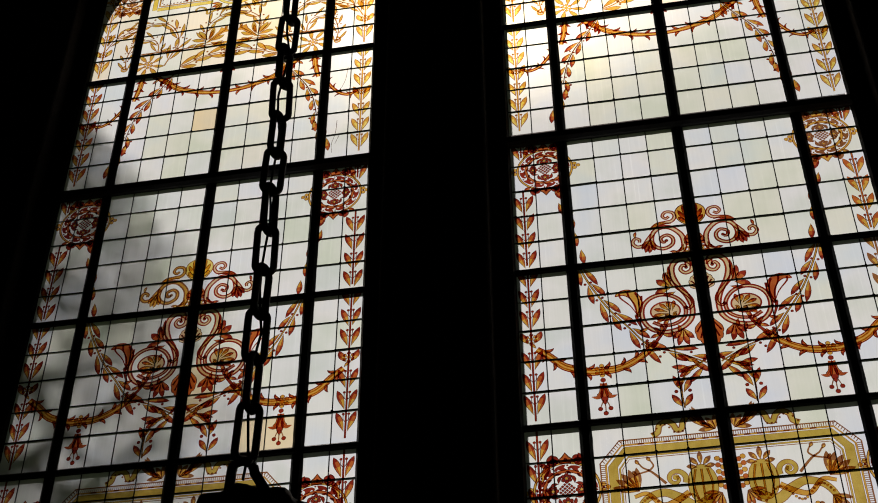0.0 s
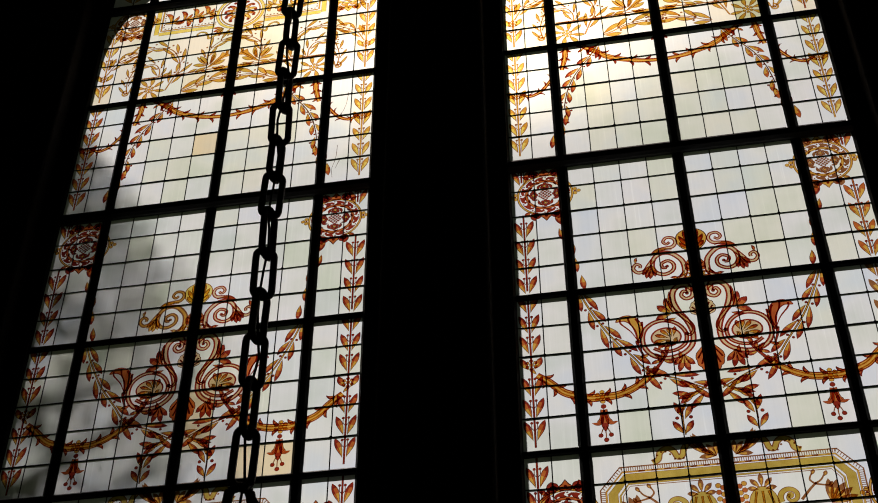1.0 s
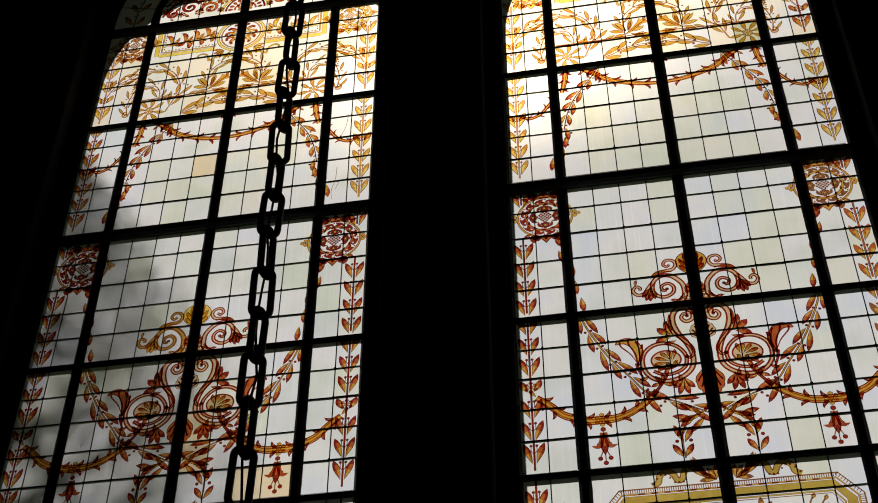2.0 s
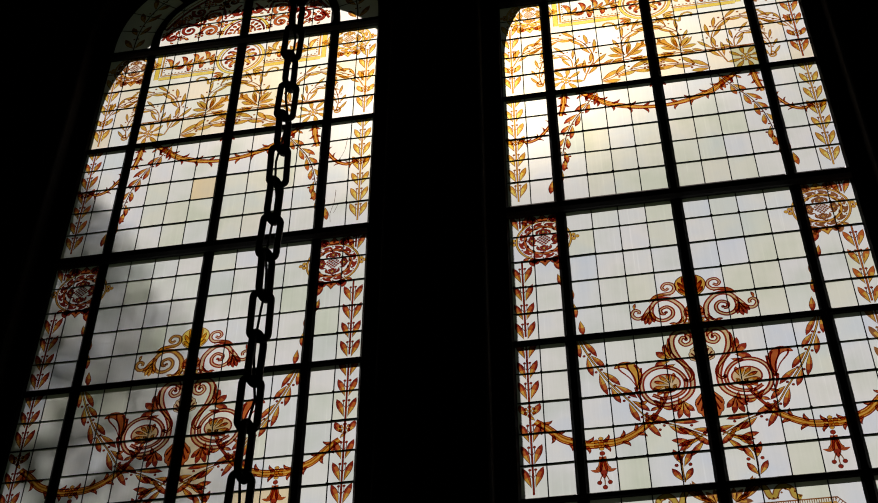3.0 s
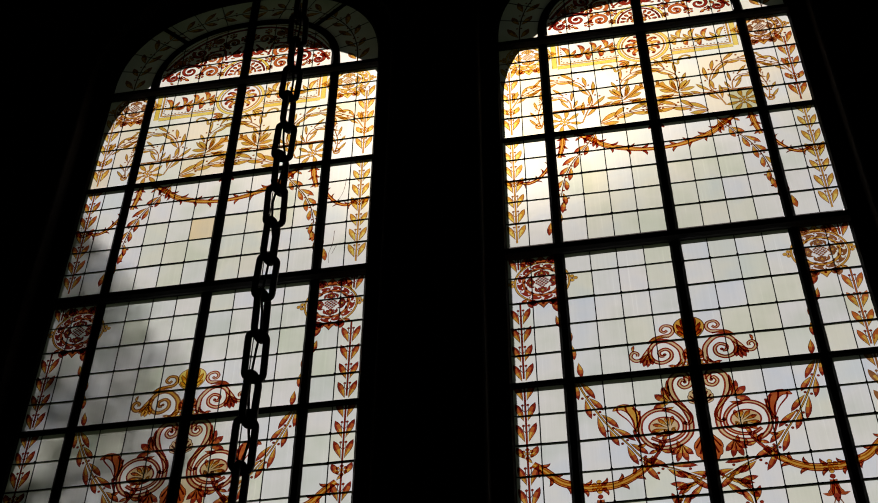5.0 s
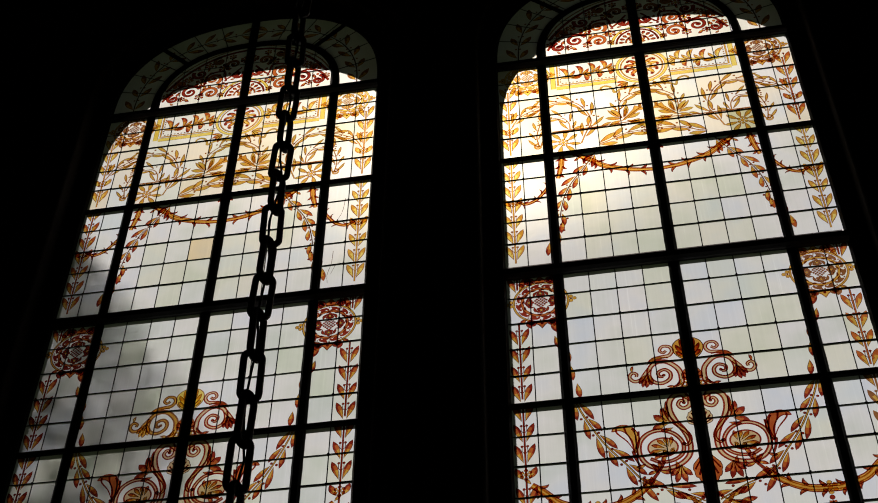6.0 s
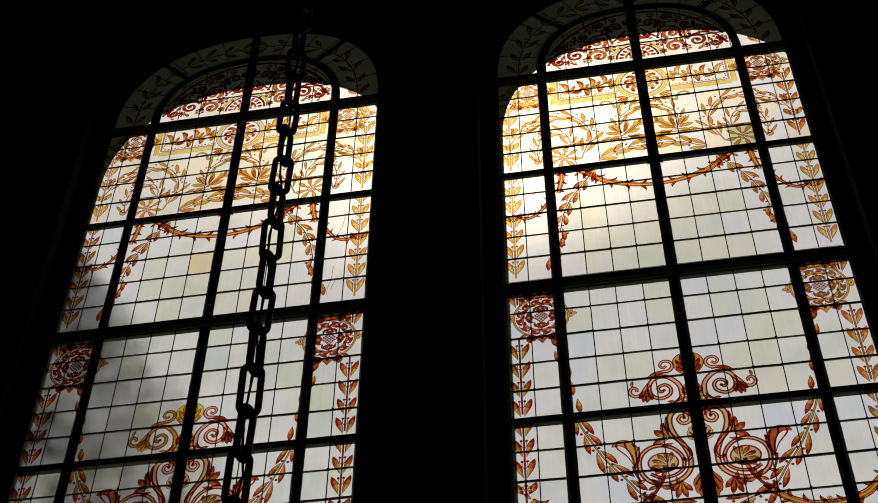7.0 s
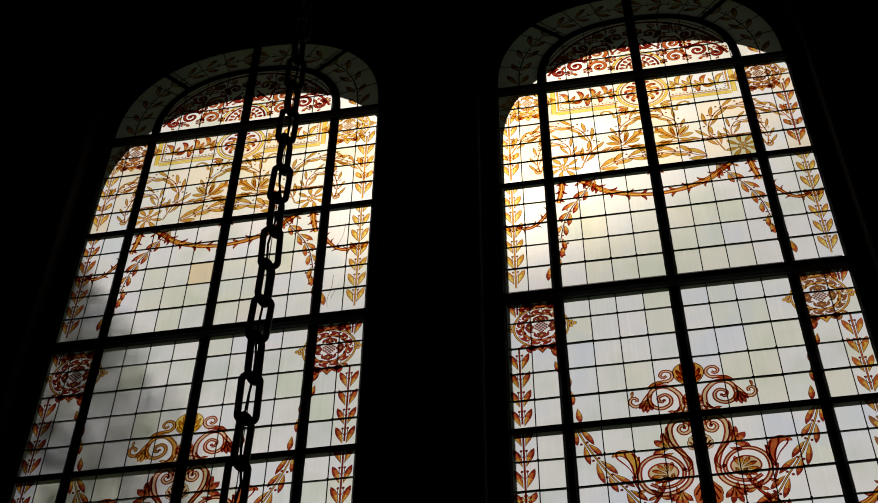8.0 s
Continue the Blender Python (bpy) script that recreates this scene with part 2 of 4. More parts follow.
def surround(cx):
    """A stone moulding that runs round the inner opening."""
    b = bmesh.new()
    a, r = HALF + 0.15, OUT_B + 0.15
    pts = [(a, ROWS[-1] - 0.09), (a, SPRING - 2.0)] + [(arch_point(k / 40, a, r)[0], SPRING + arch_point(k / 40, a, r)[1]) for k in range(41)]
    pts += [(-a, SPRING - 2.0), (-a, ROWS[-1] - 0.09)]
    path = []
    for i, (x, z) in enumerate(pts):
        p, q = pts[max(0, i - 1)], pts[min(len(pts) - 1, i + 1)]
        t = Vector((q[0] - p[0], 0, q[1] - p[1])).normalized()
        path.append((Vector((cx + x, GLASS_Y - 0.14, z)), Vector((t.z, 0, -t.x)), Vector((0, -1, 0))))
    section = [(-0.028, -0.002), (-0.028, 0.008), (-0.012, 0.014), (0.012, 0.014), (0.03, 0.009), (0.06, 0.008), (0.075, 0.004), (0.08, -0.002)]
    sweep(b, path, section)
    bmesh.ops.recalc_face_normals(b, faces=b.faces)
    smooth_faces(b)
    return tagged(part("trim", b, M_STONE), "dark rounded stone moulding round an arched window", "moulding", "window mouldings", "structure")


def sill(cx):
    b = bmesh.new()
    box(b, cx - HALF - 0.2, cx + HALF + 0.2, GLASS_Y - 0.30, GLASS_Y + 0.02, ROWS[-1] - 0.16, ROWS[-1] - 0.065)
    bmesh.ops.bevel(b, geom=b.edges[:], offset=0.02, segments=2, affect="EDGES")
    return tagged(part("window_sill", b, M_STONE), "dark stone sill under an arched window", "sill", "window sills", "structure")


for cx in CENTRES:
    surround(cx)
    sill(cx)

# ---- outside ----
bm = bmesh.new()
box(bm, -900, 900, GLASS_Y + 0.4, 1800, FLOOR - 0.6, FLOOR - 0.1)
tagged(part("ground", bm, M_GRASS), "dark green lawn outside the building", "ground", kind="structure")


def pine(x, y, tip, slope):
    """An unseen pine with a bare trunk, added as a shade caster; its pointed crown shades a part of one window."""
    rng = random.Random(21)
    thing = tagged(new("shade_pine"), "unseen pine added outside to cast the shade on the left window", "tree")
    thing.location = (x, y, FLOOR - 0.1)
    top = tip - FLOOR + 0.1
    b = bmesh.new()
    path = [(Vector((0.05 * math.sin(i), 0.05 * math.cos(1.3 * i), top * i / 12)), Vector((1, 0, 0)) * (0.34 * (1 - i / 12.2)), Vector((0, 1, 0)) * (0.34 * (1 - i / 12.2))) for i in range(13)]
    sweep(b, path, [(math.cos(math.pi * i / 4), math.sin(math.pi * i / 4)) for i in range(8)])
    bmesh.ops.recalc_face_normals(b, faces=b.faces)
    part("trunk", b, M_BARK, thing, "brown tapered trunk")
    b = bmesh.new()
    for i in range(90):
        z = top - 0.5 - 8.0 * (i / 90) ** 0.8
        reach = min(1.5, (top - z) / slope) * rng.uniform(0.75, 1.0)
        d = at_angle(rng.uniform(0, 360))
        a, c = Vector((0, 0, z)), Vector((d.x * reach, d.y * reach, z - 0.25 * reach))
        w = 0.012 + 0.02 * reach
        side = Vector((-d.y, d.x, 0))
        sweep(b, [(a, side, Vector((0, 0, 1))), (c, side * 0.2, Vector((0, 0, 0.2)))], [(-w, -w), (w, -w), (w, w), (-w, w)])
    tagged(part("limbs", b, M_BARK, thing, "thin brown limbs"), kind="stuff")
    v, f = [], []
    golden = 2.399963
    for k in range(138000):
        h = 9.0 * ((k + rng.random()) / 138000) ** 0.6
        z = top - h
        reach = min(1.55, h / slope, 0.3 + 1.2 * (9.4 - h)) * (1 + 0.05 * math.sin(9 * z) + rng.uniform(-0.04, 0.04))
        ang, rad = k * golden, reach * rng.random() ** 0.4
        c = Vector((rad * math.cos(ang), rad * math.sin(ang), z + rng.uniform(-0.04, 0.04)))
        size = 0.022
        u = Vector((rng.gauss(0, 1), rng.gauss(0, 1), rng.gauss(0, 1))).normalized()
        w = u.orthogonal().normalized()
        n = len(v)
        v += [c - u * size, c + w * size * 0.5, c + u * size, c - w * size * 0.5]
        f.append((n, n + 1, n + 2, n + 3))
    me = bpy.data.meshes.new("crown")
    me.from_pydata([tuple(p) for p in v], [], f)
    me.materials.append(M_NEEDLES)
    tagged(link("crown", me, thing, "brown-green needle sprays that dim and warm the light behind the window"), kind="stuff")
    return thing


# Unseen shade caster, placed along the sun's way to darken window_1's lower left
pine(-2.08, GLASS_Y + 8.5, 16.80, 1.78)

# Unseen overhang, added to hold sky light off the arched glass
bm = bmesh.new()
box(bm, X0 - 0.3, X1 + 0.3, GLASS_Y + OUTER, GLASS_Y + 1.1, 10.12, 10.3)
tagged(part("eaves", bm, M_WOOD), "unseen wooden eaves added to block sky light over the arches", "eaves", kind="structure")


# ---- window ironwork and glass ----
def bar(x0, z0, x1, z1, width, depth, rng, y=0.006):
    """An iron bar in the window's plane, its edges a little uneven with putty and rust."""
    b = bmesh.new()
    a, c = Vector((x0, y, z0)), Vector((x1, y, z1))
    t = (c - a).normalized()
    side = Vector((t.z, 0, -t.x))
    n = max(2, int((c - a).length / 0.04))
    path = [(a.lerp(c, i / n), side * (1 + rng.uniform(-0.03, 0.03)), Vector((0, -1, 0))) for i in range(n + 1)]
    h, d = width / 2, depth / 2
    sweep(b, path, [(-h, -d), (-h, d * 0.4), (-h * 0.55, d), (h * 0.55, d), (h, d * 0.4), (h, -d)])
    bmesh.ops.recalc_face_normals(b, faces=b.faces)
    return b


def arc_bar(a, r, width, depth, k0=0.0, k1=1.0, y=-0.022):
    b = bmesh.new()
    path = []
    for i in range(49):
        k = k0 + (k1 - k0) * i / 48
        x, z = arch_point(k, a, r)
        p, q = arch_point(max(0, k - 0.01), a, r), arch_point(min(1, k + 0.01), a, r)
        t = Vector((q[0] - p[0], 0, q[1] - p[1])).normalized()
        path.append((Vector((x, y, SPRING + z)), Vector((t.z, 0, -t.x)), Vector((0, -1, 0))))
    h, d = width / 2, depth / 2
    sweep(b, path, [(-h, -d), (-h, d * 0.4), (-h * 0.55, d), (h * 0.55, d), (h, d * 0.4), (h, -d)])
    bmesh.ops.recalc_face_normals(b, faces=b.faces)
    return b


QUARRY = {}


def prism(points, mat):
    """A quarry mesh from its outline: the face to the room obscured, the back and the edges clear."""
    me = bpy.data.meshes.new("quarry")
    n = len(points)
    v = [(x, -0.002, z) for x, z in points] + [(x, 0.002, z) for x, z in points]
    f = [tuple(range(n)), tuple(range(2 * n - 1, n - 1, -1))] + [(i, n + i, n + (i + 1) % n, (i + 1) % n) for i in range(n)]
    me.from_pydata(v, [], f)
    me.materials.append(mat)
    me.materials.append(M_CLEAR)
    for i, p in enumerate(me.polygons):
        p.material_index = 0 if i == 0 else 1
    return me


def quarry(parent, x0, x1, z0, z1, mat):
    w, h = (x1 - x0) / 2, (z1 - z0) / 2
    key = (round(w, 4), round(h, 4), mat.name)
    if key not in QUARRY:
        QUARRY[key] = prism([(-w, -h), (w, -h), (w, h), (-w, h)], mat)
    ob = link("quarry", QUARRY[key], parent)
    ob.location = ((x0 + x1) / 2, 0, (z0 + z1) / 2)
    return ob


def came(bm, x0, z0, x1, z1, w):
    """A lead came: a flat strip with a raised back, between two points of the window."""
    a, c = Vector((x0, 0, z0)), Vector((x1, 0, z1))
    t = (c - a).normalized()
    s = Vector((t.z, 0, -t.x))
    sec = [(-w / 2, -0.004), (-w / 2, 0.004), (0, 0.0055), (w / 2, 0.004), (w / 2, -0.004)]
    sweep(bm, [(a, s, Vector((0, -1, 0))), (c, s, Vector((0, -1, 0)))], sec)


def joint(bm, x, z, r):
    ring = [bm.verts.new((x + r * math.cos(i * math.pi / 3), -0.0062, z + r * math.sin(i * math.pi / 3))) for i in range(6)]
    bm.faces.new(ring)


def leaded_panel(window, x0, x1, z0, z1, cols, rng, choose, row):
    """A panel of leaded quarries between the iron bars."""
    b = bmesh.new()
    cw, rh = (x1 - x0) / cols, (z1 - z0) / 5
    for i in range(1, cols):
        came(b, x0 + i * cw + rng.uniform(-0.002, 0.002), z0, x0 + i * cw + rng.uniform(-0.002, 0.002), z1, 0.0054)
    for j in range(1, 5):
        thick = 0.0082 if j in (1, 3) else 0.0054
        lift = rng.uniform(-0.003, 0.003)
        for i in range(cols):
            came(b, x0 + i * cw, z0 + j * rh + lift, x0 + (i + 1) * cw, z0 + j * rh + lift + rng.uniform(-0.002, 0.002), thick * rng.uniform(0.85, 1.2))
        for i in range(1, cols):
            joint(b, x0 + i * cw, z0 + j * rh, 0.0075)
    panel = part("leaded_panel", b, M_LEAD, window, "grey lead cames of a glazed panel")
    for i in range(cols):
        for j in range(5):
            quarry(panel, x0 + i * cw, x0 + (i + 1) * cw, z0 + j * rh, z0 + (j + 1) * rh, choose(row, (x0 + (i + 0.5) * cw), 4 - j))
    return panel


def tympanum(window, rng):
    """The glazing under the inner arch: quarries cut to the curve."""
    a, r = MULLION - 0.02, IN_B - 0.02
    rh = 0.19
    for s in (-1, 1):
        b = bmesh.new()
        edges = [0.03 + i * (a - 0.03) / 4 for i in range(5)]
        cells = []
        for i in range(4):
            xa, xb = edges[i], edges[i + 1]
            top = SPRING + arch(xa, a, r)
            if i:
                came(b, s * xa, SPRING, s * xa, top, 0.0054)
            for j in range(4):
                lo, hi = SPRING + j * rh, SPRING + (j + 1) * rh
                pts = []
                n = 8
                for k in range(n + 1):
                    x = xa + (xb - xa) * k / n
                    z = min(hi, SPRING + arch(x, a, r))
                    if z > lo + 0.004:
                        pts.append((x, z))
                if len(pts) < 2:
                    continue
                cells.append([(pts[0][0], lo)] + pts + [(pts[-1][0], lo)])
                if j:
                    came(b, s * xa, lo, s * pts[-1][0], lo, 0.0054)
        panel = part("arch_panel", b, M_LEAD, window, "lead cames of a panel cut to the arch")
        for c in cells:
            pts = [(s * x, z) for x, z in c]
            if s > 0:
                pts = pts[::-1]
            link("quarry", prism(pts, M_WHITE), panel)


def arch_ring(window):
    """Curved quarries between the inner and the outer arch."""
    radii = [(MULLION + 0.02, IN_B + 0.02), (0.80, 0.74), (HALF + 0.01, OUT_B + 0.01)]
    for s in (0, 1):
        b = bmesh.new()
        cells = []
        for ring in range(2):
            (a0, b0), (a1, b1) = radii[ring], radii[ring + 1]
            steps = 7
            for i in range(steps):
                k0, k1 = 0.5 * (s + i / steps), 0.5 * (s + (i + 1) / steps)
                lo = [arch_point(k0 + (k1 - k0) * q / 4, a0, b0) for q in range(5)]
                hi = [arch_point(k0 + (k1 - k0) * q / 4, a1, b1) for q in range(5)]
                cells.append([(x, SPRING + z) for x, z in lo[::-1] + hi])
                if i:
                    came(b, lo[0][0], SPRING + lo[0][1], hi[0][0], SPRING + hi[0][1], 0.0054)
                if ring:
                    for p, q in zip(lo, lo[1:]):
                        came(b, p[0], SPRING + p[1], q[0], SPRING + q[1], 0.0054)
        panel = part("arch_panel", b, M_LEAD, window, "lead cames of a curved border panel")
        for c in cells:
            link("quarry", prism(c, M_WHITE), panel)


# ---- glass painting ----
def curve(points, steps=8):
    """A smooth line through the points."""
    p = [Vector(q) for q in points]
    p = [2 * p[0] - p[1]] + p + [2 * p[-1] - p[-2]]
    out = []
    for i in range(1, len(p) - 2):
        for k in range(steps):
            t = k / steps
            a, b, c, d = p[i - 1:i + 3]
            out.append(0.5 * (2 * b + (c - a) * t + (2 * a - 5 * b + 4 * c - d) * t * t + (3 * b - a - 3 * c + d) * t ** 3))
    out.append(p[-2])
    return out


STEPS = (GOLD, AMBER, ORANGE, RED)


def blend(a, b, k):
    """The stain at k between the pale foot b (0) and the dark tip a (1) of a leaf."""
    if a not in STEPS or b not in STEPS:
        return a if k > 0.55 else b
    i, j = STEPS.index(b), STEPS.index(a)
    return STEPS[round(i + (j - i) * min(1.0, max(0.0, k)))]


class Paint:
    """Collects flat painted shapes of one motif, in the window's plane; side -1 mirrors them."""

    def __init__(self, side=1, line=LINE):
        self.v, self.f, self.m, self.side, self.layer, self.line = [], [], [], side, 0, line
        self.lw = 0.0050 if line == BROWN else 0.0030

    def face(self, pts, mat):
        y = -0.0026 - 0.00003 * self.layer
        n = len(self.v)
        self.v += [(p[0] * self.side, y, p[1]) for p in pts]
        self.f.append(tuple(range(n, n + len(pts))))
        self.m.append(mat)

    def ribbon(self, left, right, mat):
        for i in range(len(left) - 1):
            self.face((left[i], left[i + 1], right[i + 1], right[i]), mat)

    def shape(self, pts, fill, line=None, w=0.0032):
        """A filled outline with a trace line round it."""
        line = self.line if line is None else line
        self.layer += 1
        pts = [Vector(p) for p in pts]
        n = len(pts)
        area = sum(pts[i].x * pts[(i + 1) % n].y - pts[(i + 1) % n].x * pts[i].y for i in range(n))
        if area < 0:
            pts = pts[::-1]
        inner = []
        for i in range(n):
            t = (pts[(i + 1) % n] - pts[i - 1])
            t = t.normalized() if t.length > 1e-7 else Vector((1, 0))
            inner.append(pts[i] + Vector((-t.y, t.x)) * w)
        for i in range(n):
            j = (i + 1) % n
            self.face((pts[i], pts[j], inner[j], inner[i]), line)
        if fill is not None:
            self.face(inner, fill)

    def stroke(self, pts, w0, w1, fill, line=None, lw=0.0034, belly=0.0):
        """A band along a line, tapering from w0 to w1, with trace lines on both sides."""
        line = self.line if line is None else line
        self.layer += 1
        n = len(pts)
        outer_l, outer_r, in_l, in_r = [], [], [], []
        for i, p in enumerate(pts):
            t = (pts[min(n - 1, i + 1)] - pts[max(0, i - 1)]).normalized()
            s = Vector((-t.y, t.x))
            k = i / (n - 1)
            h = (w0 + (w1 - w0) * k + belly * math.sin(math.pi * k)) / 2
            g = max(0.0, h - lw)
            outer_l.append(p + s * h)
            outer_r.append(p - s * h)
            in_l.append(p + s * g)
            in_r.append(p - s * g)
        self.ribbon(outer_l, in_l, line)
        self.ribbon(in_r, outer_r, line)
        if fill is not None:
            self.ribbon(in_l, in_r, fill)

    def leaf(self, base, deg, length, width, a, b, bend=0.0, lw=None, tip=1.25):
        """A pointed leaf: pale at its foot, dark at its tip and along one side, with a bright streak and a trace line round it."""
        self.layer += 1
        n = 8
        lw = lw or self.lw
        mid, lo, ro, li, ri = [], [], [], [], []
        p = Vector(base)
        for i in range(n + 1):
            k = i / n
            d = at_angle(deg + bend * k)
            s = Vector((-d.y, d.x))
            h = width / 2 * math.sin(math.pi * k ** tip) ** 0.85 if 0 < k < 1 else 0.0
            g = max(0.0, h - lw)
            mid.append(p.copy())
            lo.append(p + s * h)
            ro.append(p - s * h)
            li.append(p + s * g)
            ri.append(p - s * g)
            p = p + d * (length / n)
        self.ribbon(lo, li, self.line)
        self.ribbon(ri, ro, self.line)
        cm = [m + (q - m) * 0.30 for m, q in zip(mid, ri)]
        for i in range(n):
            k = i / (n - 1)
            self.ribbon(li[i:i + 2], cm[i:i + 2], blend(a, b, k * 1.25 - 0.30))
            self.ribbon(cm[i:i + 2], ri[i:i + 2], blend(a, b, k * 1.25 + 0.10))
        rib = [m + (q - m) * 0.16 for m, q in zip(mid, ri)]
        self.ribbon(cm[1:5], rib[1:5], self.line)

    def acanthus(self, points, width, a, b, lobes=4, start=0.25):
        """A ribbed, lobed leaf that curls along a line and narrows to its tip."""
        line = curve(points, 7)
        n = len(line) - 1
        cuts = (-1.0, -0.72, -0.42, -0.16, 0.10, 0.40, 0.72, 1.0)
        rows = [[] for f in cuts]
        for i, p in enumerate(line):
            k = i / n
            t = (line[min(n, i + 1)] - line[max(0, i - 1)]).normalized()
            e = Vector((-t.y, t.x))
            h = width / 2 * (start + (1 - start) * math.sin(math.pi * min(1.0, k * 0.62 + 0.08))) * (1 - k ** 4)
            h = max(0.0015, h * (1 - 0.28 * abs(math.sin(math.pi * lobes * k))))
            for q, f in zip(rows, cuts):
                q.append(p + e * h * f)
        self.layer += 1
        for i, m in enumerate((self.line, b, a, b, a, b, self.line)):
            self.ribbon(rows[i], rows[i + 1], m)

    def dot(self, c, r, fill, n=9, w=0.0022):
        self.shape([Vector(c) + at_angle(360 * i / n, r) for i in range(n)], fill, w=w)

    def ring(self, c, r, w, fill, n=28, squash=1.0):
        c = Vector(c)
        pts = [c + Vector((r * math.cos(2 * math.pi * i / n), r * squash * math.sin(2 * math.pi * i / n))) for i in range(n + 1)]
        self.stroke(pts, w, w, fill)

    def spiral(self, c, r, deg, turns, w0, w1, fill, hand=1):
        c = Vector(c)
        n = int(26 * turns) + 4
        pts = [c + at_angle(deg + hand * 360 * turns * i / n, r * (1 - 0.86 * (i / n) ** 0.9)) for i in range(n + 1)]
        self.stroke(pts, w0, w1, fill)
        self.dot(pts[-1], max(0.008, w1 * 1.2), fill)
        return pts

    def fan(self, c, deg, spread, count, length, width, a, b):
        for i in range(count):
            k = i / (count - 1) - 0.5
            self.leaf(Vector(c) + at_angle(deg + spread * k, length * 0.18), deg + spread * k, 0.85 * length * (1 - 0.55 * abs(k)), width, a, b, bend=30 * k)

    def flower(self, c, r, a, b):
        for i in range(6):
            self.leaf(Vector(c) + at_angle(60 * i + 30, r * 0.3), 60 * i + 30, r * 0.72, r * 0.66, a, b)
        self.dot(c, r * 0.34, AMBER)

    def garland(self, points, pitch, length, a, b, stem=0.010, spread=26, first=0.0, width=0.34, berries=True):
        """A stem with pairs of leaves and berries."""
        line = curve(points, 10)
        self.stroke(line, stem, stem * 0.7, b)
        run, due, flip = 0.0, first, 0
        for p, q in zip(line, line[1:]):
            run += (q - p).length
            if run >= due:
                due += pitch
                flip += 1
                d = math.degrees(math.atan2(q.y - p.y, q.x - p.x))
                for s in (-1, 1):
                    self.leaf(p + at_angle(d + 90 * s, stem * 0.7), d + s * spread, length * (1 + 0.12 * ((flip * 7 + s) % 3 - 1)), length * width, a, b, bend=-s * 14)
                    if berries:
                        self.dot(p + at_angle(d + 90 * s, length * 0.12) + at_angle(d, length * 0.84), length * 0.062, RED if a in (RED, ORANGE) else BROWN)

    def swag(self, points, width, a, b, pitch=0.075, flip=0):
        """A festoon of bundled acanthus with barbed edges."""
        line = curve(points, 10)
        self.stroke(line, width * 1.05, width * 0.95, b, line=RED, belly=width * 0.4, lw=0.0065)
        for f in (-0.28, 0.22):
            side = []
            for p, q in zip(line, line[1:]):
                t = (q - p).normalized()
                side.append(p + Vector((-t.y, t.x)) * width * f)
            self.stroke(side, width * 0.24, width * 0.16, AMBER, line=a, lw=0.0016)
        run, due = 0.0, pitch * 0.5
        for p, q in zip(line, line[1:]):
            run += (q - p).length
            if run >= due:
                due += pitch
                flip += 1
                d = math.degrees(math.atan2(q.y - p.y, q.x - p.x))
                for s in (-1, 1):
                    self.leaf(p + at_angle(d + 90 * s, width * 0.40), d + s * 8, pitch * 0.66, width * 0.62, RED, a, bend=s * 95, tip=0.8)

    def shell(self, c, deg, r0, length, half, ribs, a, b):
        """A ribbed shell or palmette that opens from c towards deg; half is its half angle."""
        c = Vector(c)
        edge = []
        n = ribs * 4

        def reach(k):
            return length * (1 - 0.48 * abs(k) ** 1.6)

        for i in range(n + 1):
            k = 2 * i / n - 1
            edge.append(c + at_angle(deg + half * k, reach(k) * (1 + 0.05 * abs(math.sin(math.pi * ribs * i / n)))))
        foot = [c + at_angle(deg + half * (1 - 2 * i / 6), r0) for i in range(7)]
        self.shape(edge + foot, b, w=0.0036)
        for i in range(1, ribs):
            k = 2 * i / ribs - 1
            self.stroke([c + at_angle(deg + half * k * 0.8, r0 * 1.2), c + at_angle(deg + half * k * 0.95, reach(k) * 0.55), c + at_angle(deg + half * k, reach(k) * 0.90)], 0.005, 0.010, a, lw=0.0024)

    def mesh(self, name):
        me = bpy.data.meshes.new(name)
        me.from_pydata(self.v, [], self.f)
        for m in PAINTS:
            me.materials.append(m)
        me.polygons.foreach_set("material_index", self.m)
        return me


PALETTES = {"red": (RED, ORANGE), "mix": (ORANGE, AMBER), "warm": (RED, AMBER), "gold": (AMBER, GOLD), "dull": (BROWN, AMBER), "olive": (OLIVE, AMBER)}


def border(p, pal, z0, z1, flowers):
    """Upright stem of paired leaves along the edge of the window, with two berries on stalks over each pair."""
    a, b = PALETTES[pal]
    x, pitch = -0.883, 0.128
    p.stroke([Vector((x, z0)), Vector((x, (z0 + z1) / 2)), Vector((x, z1))], 0.011, 0.011, a, lw=0.003)
    first = 4.996 + (0.047 if z0 > 7 else 0.0)
    k = math.ceil((z0 - 0.03 - first) / pitch)
    while first + k * pitch < z1 - 0.06:
        z = first + k * pitch
        k += 1
        if min([abs(z + 0.03 - f) for f in flowers] + [9]) < 0.045:
            continue
        for s in (-1, 1):
            p.leaf((x + s * 0.009, z), 90 - s * 17, 0.126, 0.035, a, b, bend=-s * 8, tip=1.35)
            p.stroke(curve([(x + s * 0.004, z + 0.060), (x + s * 0.014, z + 0.074), (x + s * 0.014, z + 0.096)], 4), 0.004, 0.004, None, lw=0.002)
            p.dot((x + s * 0.014, z + 0.103), 0.0080, RED if a in (RED, ORANGE) else BROWN)
    for f in flowers:
        for s in (-1, 1):
            p.leaf((x + s * 0.012, f - 0.03), 90 - s * 38, 0.085, 0.036, a, b, bend=s * 20)
        p.flower((x, f), 0.034, a, b)


